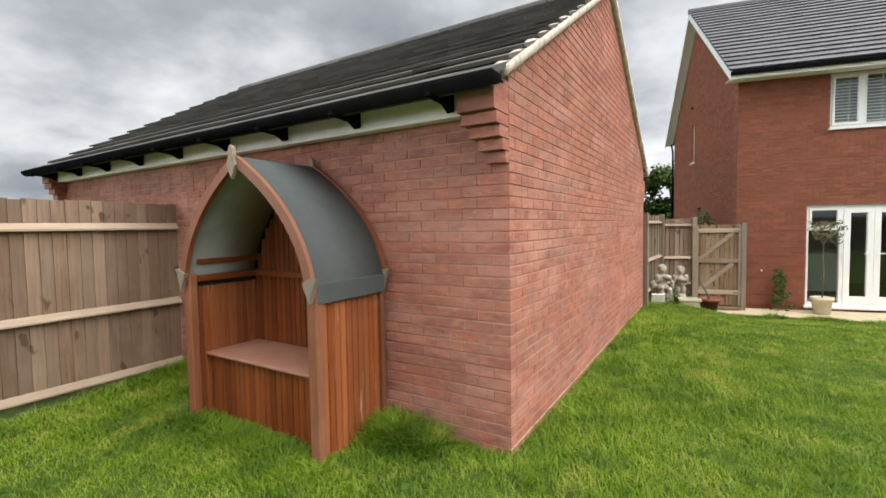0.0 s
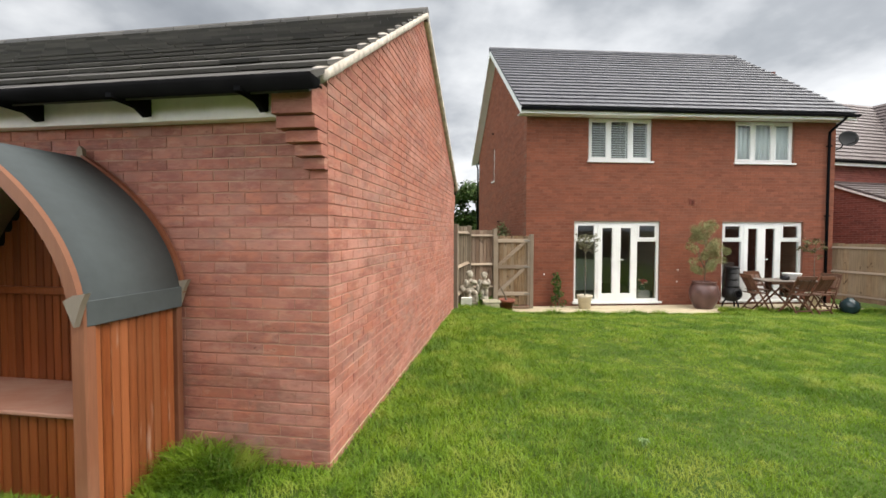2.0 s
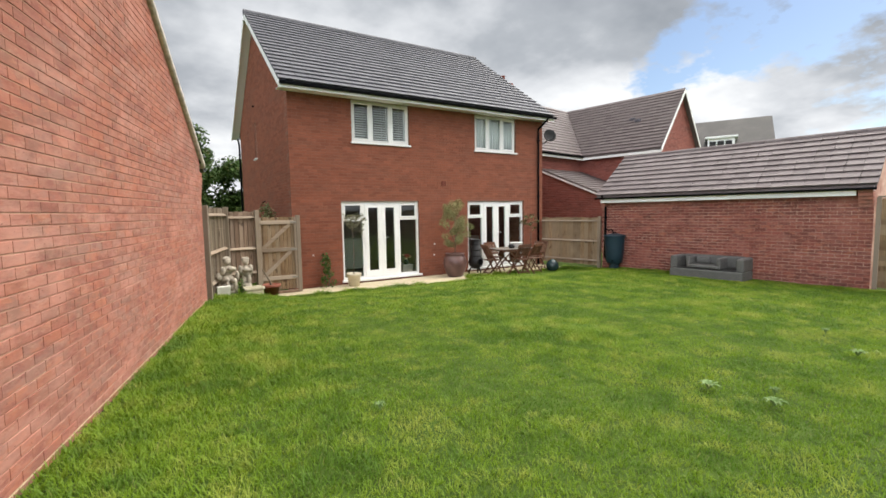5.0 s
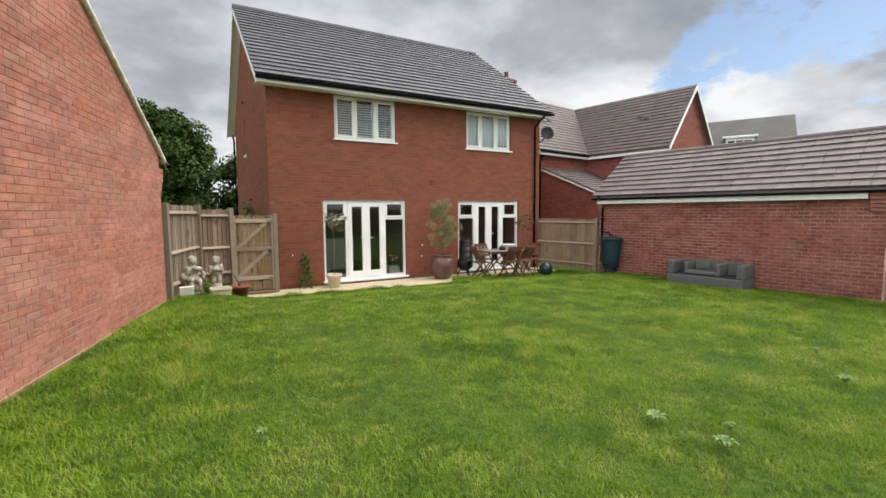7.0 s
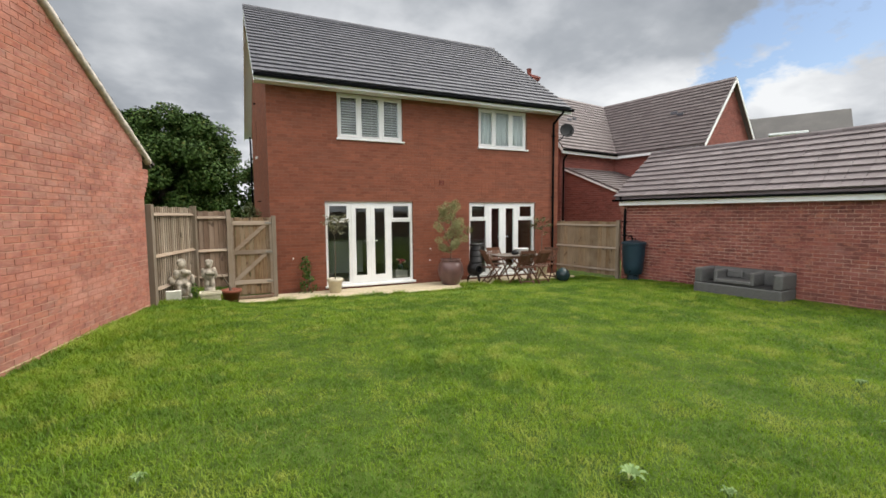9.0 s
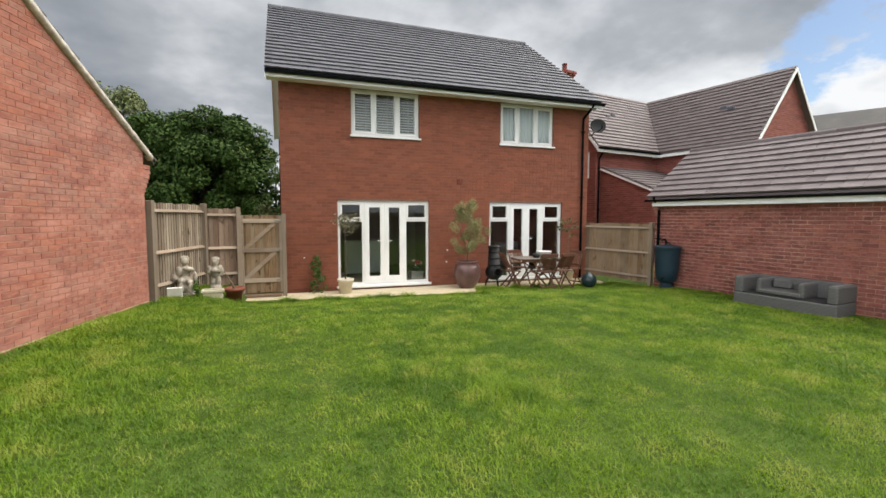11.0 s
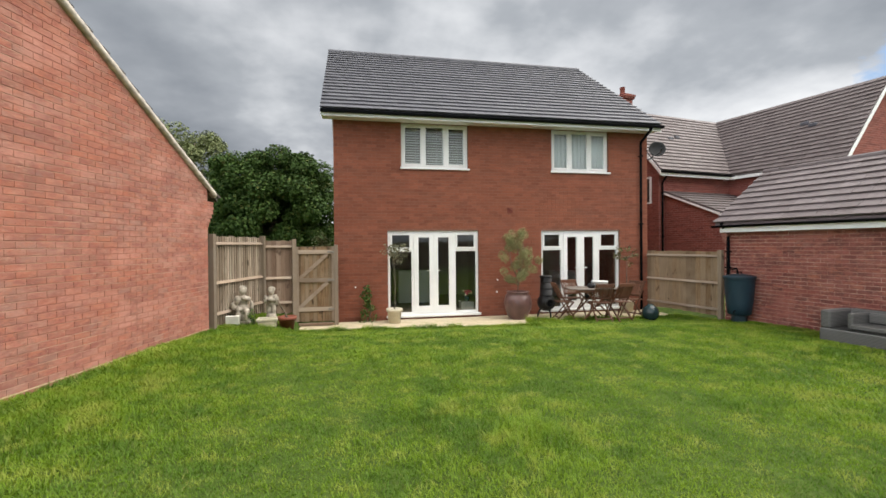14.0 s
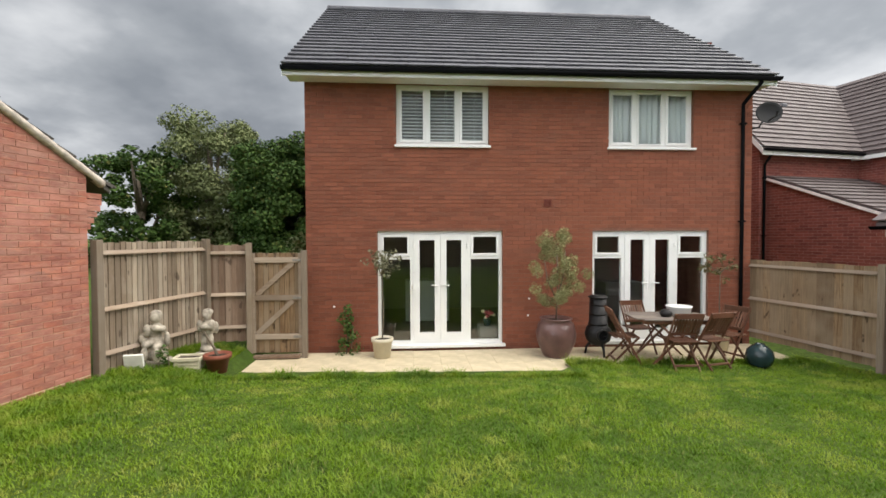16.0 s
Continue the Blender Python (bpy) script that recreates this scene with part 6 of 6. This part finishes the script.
def grass_zone(n, x0, x1, y0, y1, seed, tall, wide, far=False):
    g = np.random.default_rng(seed)
    x, y = g.uniform(x0, x1, n), g.uniform(y0, y1, n)
    # garage frame: out of its footprint, and inside the west fence
    qx, qy = x + 0.527, y - 2.832
    lx, ly = qx * 0.9743 - qy * 0.2253, qx * 0.2253 + qy * 0.9743
    ok = ~((lx < 0.012) & (ly > -0.012)) & (lx > -3.86)
    ok &= ~((y > np.where(x < 7.2, 9.27, 9.92) + 0.07 * np.sin(x * 5.3) + 0.05 * np.sin(x * 13.1)) & (x > 2.1))
    ok &= ~((x < 0.86 + 0.285 * (y - 8.83)) & (y > 8.8))
    # east garage wall line
    ok &= (x < 11.56 + (8.95 - y) * 0.1257 - 0.02)
    # inside the arbour only a little
    ok &= ~((lx > -2.45) & (lx < -1.06) & (ly > -0.55) & (ly < 0.0))
    x, y, lx, ly = x[ok], y[ok], lx[ok], ly[ok]
    n = len(x)
    h = tall * g.uniform(0.55, 1.25, n)
    patch = np.array([noise.noise((a * 0.55, b * 0.55, 5.0)) + 0.6 * noise.noise((a * 1.9, b * 1.9, 2.0)) for a, b in zip(np.round(x, 2), np.round(y, 2))])
    h *= 1.0 + 0.8 * np.clip(patch, -0.6, 1.3)
    # rank tufts beside the seat, the fence and the paving
    edge = np.zeros(n)
    edge += np.exp(-((lx + 0.78) / 0.24) ** 2 - ((ly + 0.12) / 0.15) ** 2) * 0.5
    edge += np.exp(-((ly + 0.78) / 0.16) ** 2) * ((lx < -0.9) & (lx > -2.7)) * 1.1
    edge += np.exp(-((lx + 3.8) / 0.25) ** 2) * (ly > -2.5) * 0.9
    edge += np.exp(-((y - np.where(x < 7.2, 9.2, 9.85)) / 0.2) ** 2) * (x > 2.2) * 0.9 * (0.5 + 0.5 * np.sin(x * 7.1 + 1.3 * np.sin(x * 3.7)))
    edge += np.exp(-((y - 9.0) / 0.3) ** 2) * (x < 2.2) * 0.6
    # lusher, unmown growth along the garage's long wall
    edge += np.exp(-(np.maximum(lx, 0) / 1.3) ** 2) * (ly > -0.3) * 0.9
    # single rank clumps out on the lawn
    for cx, cy, cr in RANK:
        edge += 1.1 * np.exp(-((x - cx) ** 2 + (y - cy) ** 2) / cr ** 2)
    h *= 1 + edge
    z = np.array([ground_z(a, b) for a, b in zip(x, y)])
    a = g.uniform(0, 2 * math.pi, n)
    lean = g.uniform(0.6, 1.7, n) * h
    bend = np.stack([np.cos(a) * lean, np.sin(a) * lean], 1)
    w = wide * g.uniform(0.7, 1.4, n)
    p = a + math.pi / 2 + g.normal(0, 0.5, n)
    sx, sy = np.cos(p) * w / 2, np.sin(p) * w / 2
    o = np.zeros((n, 5, 3))
    o[:, 0] = np.stack([x - sx, y - sy, z - 0.01], 1)
    o[:, 1] = np.stack([x + sx, y + sy, z - 0.01], 1)
    mx, my = x + bend[:, 0] * 0.35, y + bend[:, 1] * 0.35
    o[:, 2] = np.stack([mx - sx * 0.8, my - sy * 0.8, z + h * 0.6], 1)
    o[:, 3] = np.stack([mx + sx * 0.8, my + sy * 0.8, z + h * 0.6], 1)
    o[:, 4] = np.stack([x + bend[:, 0], y + bend[:, 1], z + h * 0.92], 1)
    i = np.arange(n) * 5
    tri = np.stack([i, i + 1, i + 3, i, i + 3, i + 2, i + 2, i + 3, i + 4], 1).reshape(-1, 3)
    return o.reshape(-1, 3), tri


GRASS = grass_mat()
co_all, tri_all, base_i = [], [], 0
for args in ((330000, -4.3, 8.0, 0.8, 6.0, 1, 0.030, 0.0055), (170000, 0.2, 12.4, 6.0, 10.1, 2, 0.034, 0.008), (9000, 0.9, 2.15, 9.4, 10.6, 8, 0.05, 0.007), (60000, 8.0, 12.6, 0.5, 6.0, 3, 0.034, 0.009), (60000, 0.8, 12.6, -1.6, 0.8, 4, 0.032, 0.007), (30000, -4.4, 0.8, -3.0, 0.8, 9, 0.034, 0.009), (2600, -1.6, -1.0, 2.62, 3.05, 5, 0.055, 0.006), (9000, -3.6, -1.2, 2.0, 2.75, 6, 0.035, 0.006), (7000, -4.4, -3.6, 0.8, 3.8, 7, 0.05, 0.006), (5200, 2.1, 7.3, 9.08, 9.36, 21, 0.060, 0.009), (3600, 7.2, 11.2, 9.75, 10.0, 22, 0.055, 0.009)):
    c1, t1 = grass_zone(*args)
    co_all.append(c1)
    tri_all.append(t1 + base_i)
    base_i += len(c1)
grass = new("grass", raw_mesh("grass", np.concatenate(co_all), np.concatenate(tri_all), GRASS))
tagged(grass, "uneven green lawn grass with taller tufts and pale patches", "grass", kind="stuff")

# broad-leaved weeds in the lawn
WEED = leaf_mat("weed_leaf", (0.14, 0.22, 0.075), (0.21, 0.29, 0.12))
for k, (wx, wy, wr) in enumerate(((4.17, 1.86, 0.085), (4.24, 1.40, 0.08), (4.50, 1.50, 0.05), (6.40, 1.50, 0.08), (7.25, 2.04, 0.06), (1.6, 2.94, 0.045))):
    gw = np.random.default_rng(50 + k)
    weed = group_empty("weed", pose(wx, wy, ground_z(wx, wy)), "pale green rosette weed growing in the lawn", "weed", "lawn weeds")
    for i in range(9):
        bm = bmesh.new()
        a = 2 * math.pi * i / 9 + gw.uniform(-0.2, 0.2)
        L = wr * gw.uniform(0.7, 1.2)
        d, s = Vector((math.cos(a), math.sin(a), 0)), Vector((-math.sin(a), math.cos(a), 0))
        rows = []
        for j in range(5):
            t = j / 4
            c = d * L * t + Vector((0, 0, 0.03 + 0.06 * math.sin(t * 2.4)))
            w = 0.16 * wr * math.sin(math.pi * min(1, 0.08 + t * 0.9)) * (1 + 0.3 * (j % 2))
            rows.append([bm.verts.new(c - s * w), bm.verts.new(c + Vector((0, 0, -0.006))), bm.verts.new(c + s * w)])
        for r0, r1 in zip(rows, rows[1:]):
            bm.faces.new((r0[0], r0[1], r1[1], r1[0]))
            bm.faces.new((r0[1], r0[2], r1[2], r1[1]))
        part("leaf", bm, WEED, weed)

# paving slabs along the house
bm = boxes((0.004, 0.446, 0.004, 0.446, 0.0, 0.03), bevel=0.006)
SLAB = mesh_of(bm, "paving_slab", PAVING)
for i in range(20):
    for j in range(-1 if i < 11 else 1, 3):
        share("paving_slab", SLAB, patio, Matrix.Translation((2.08 + i * 0.45, 9.65 + j * 0.45, -0.352 + random.uniform(-0.003, 0.003))))

# ---- small pieces of walls and roofs ----
lay_bricks(garage_wall, GABLE, -GW, 0.0, -0.10, RIDGE_Z - 0.02, lambda a, z: a > -1.95 and 0.0 < z < 2.1, gable_span, 0, perpend=0.006)
lay_bricks(garage_wall, FRONT, 0.0135, GL, -0.10, 2.28, lambda a, z: a < 1.05 and z < 1.95, lambda z: (0.0, GL), 1, snap=0.02, perpend=0.007)


def brick_kit(mat):
    kit = []
    for w in (0.215, 0.1025):
        bm = bmesh.new()
        brick_shape(bm, 0, w, 0, 0.065)
        kit.append(mesh_of(bm, "brick", mat))
    return (*kit, mat)


HOUSE_KIT, EAST_KIT = brick_kit(HOUSE_PIECE), brick_kit(EAST_PIECE)
H_FRONT = frame_axes((0, 0, 0), (-1, 0, 0), (0, -1, 0))
H_SIDE = frame_axes((0, 0, 0), (0, 1, 0), (-1, 0, 0))
E_FRONT = frame_axes((0, 0, 0), (-1, 0, 0), (0, -1, 0))


def side_span(z):
    return (max(0.0135, HR_Y - (HR_Z - 0.06 - z) / HP), min(HY, HR_Y + (HR_Z - 0.06 - z) / HP))


lay_bricks(house_front, H_FRONT, -HX, 0.0, -0.10, 4.80, lambda a, z: -5.1 < a < -3.6 and 0.0 < z < 2.3, lambda z: (-HX, 0.0), 0, HOUSE_KIT, [(-h[1], -h[0], h[2], h[3]) for h in (D1, D2, W1, W2)])
lay_bricks(house_side, H_SIDE, 0.0135, HY, -0.10, HR_Z - 0.1, lambda a, z: False, side_span, 1, HOUSE_KIT, (SIDE_W,))
lay_bricks(east_wall, E_FRONT, -EL, 0.0, -0.16, 2.12, lambda a, z: -3.6 < a < -1.5 and z > 0.1, lambda z: (-EL, -0.08), 0, EAST_KIT)
slope_tiles(roof, f_front, GL + 0.13, L_SLOPE, 24, 13, TILE)
slope_tiles(roof, f_back, GL + 0.13, L_SLOPE, 24, 13, TILE, keep=lambda i, j: False)
slope_tiles(hroof, hf_front, HX + 0.38, HSL, 29, 20, TILE_GREY, keep=lambda i, j: j < 10, half=True)
slope_tiles(eroof, ef_front, EL + 0.06, ESL, 21, 9, TILE_PALE)
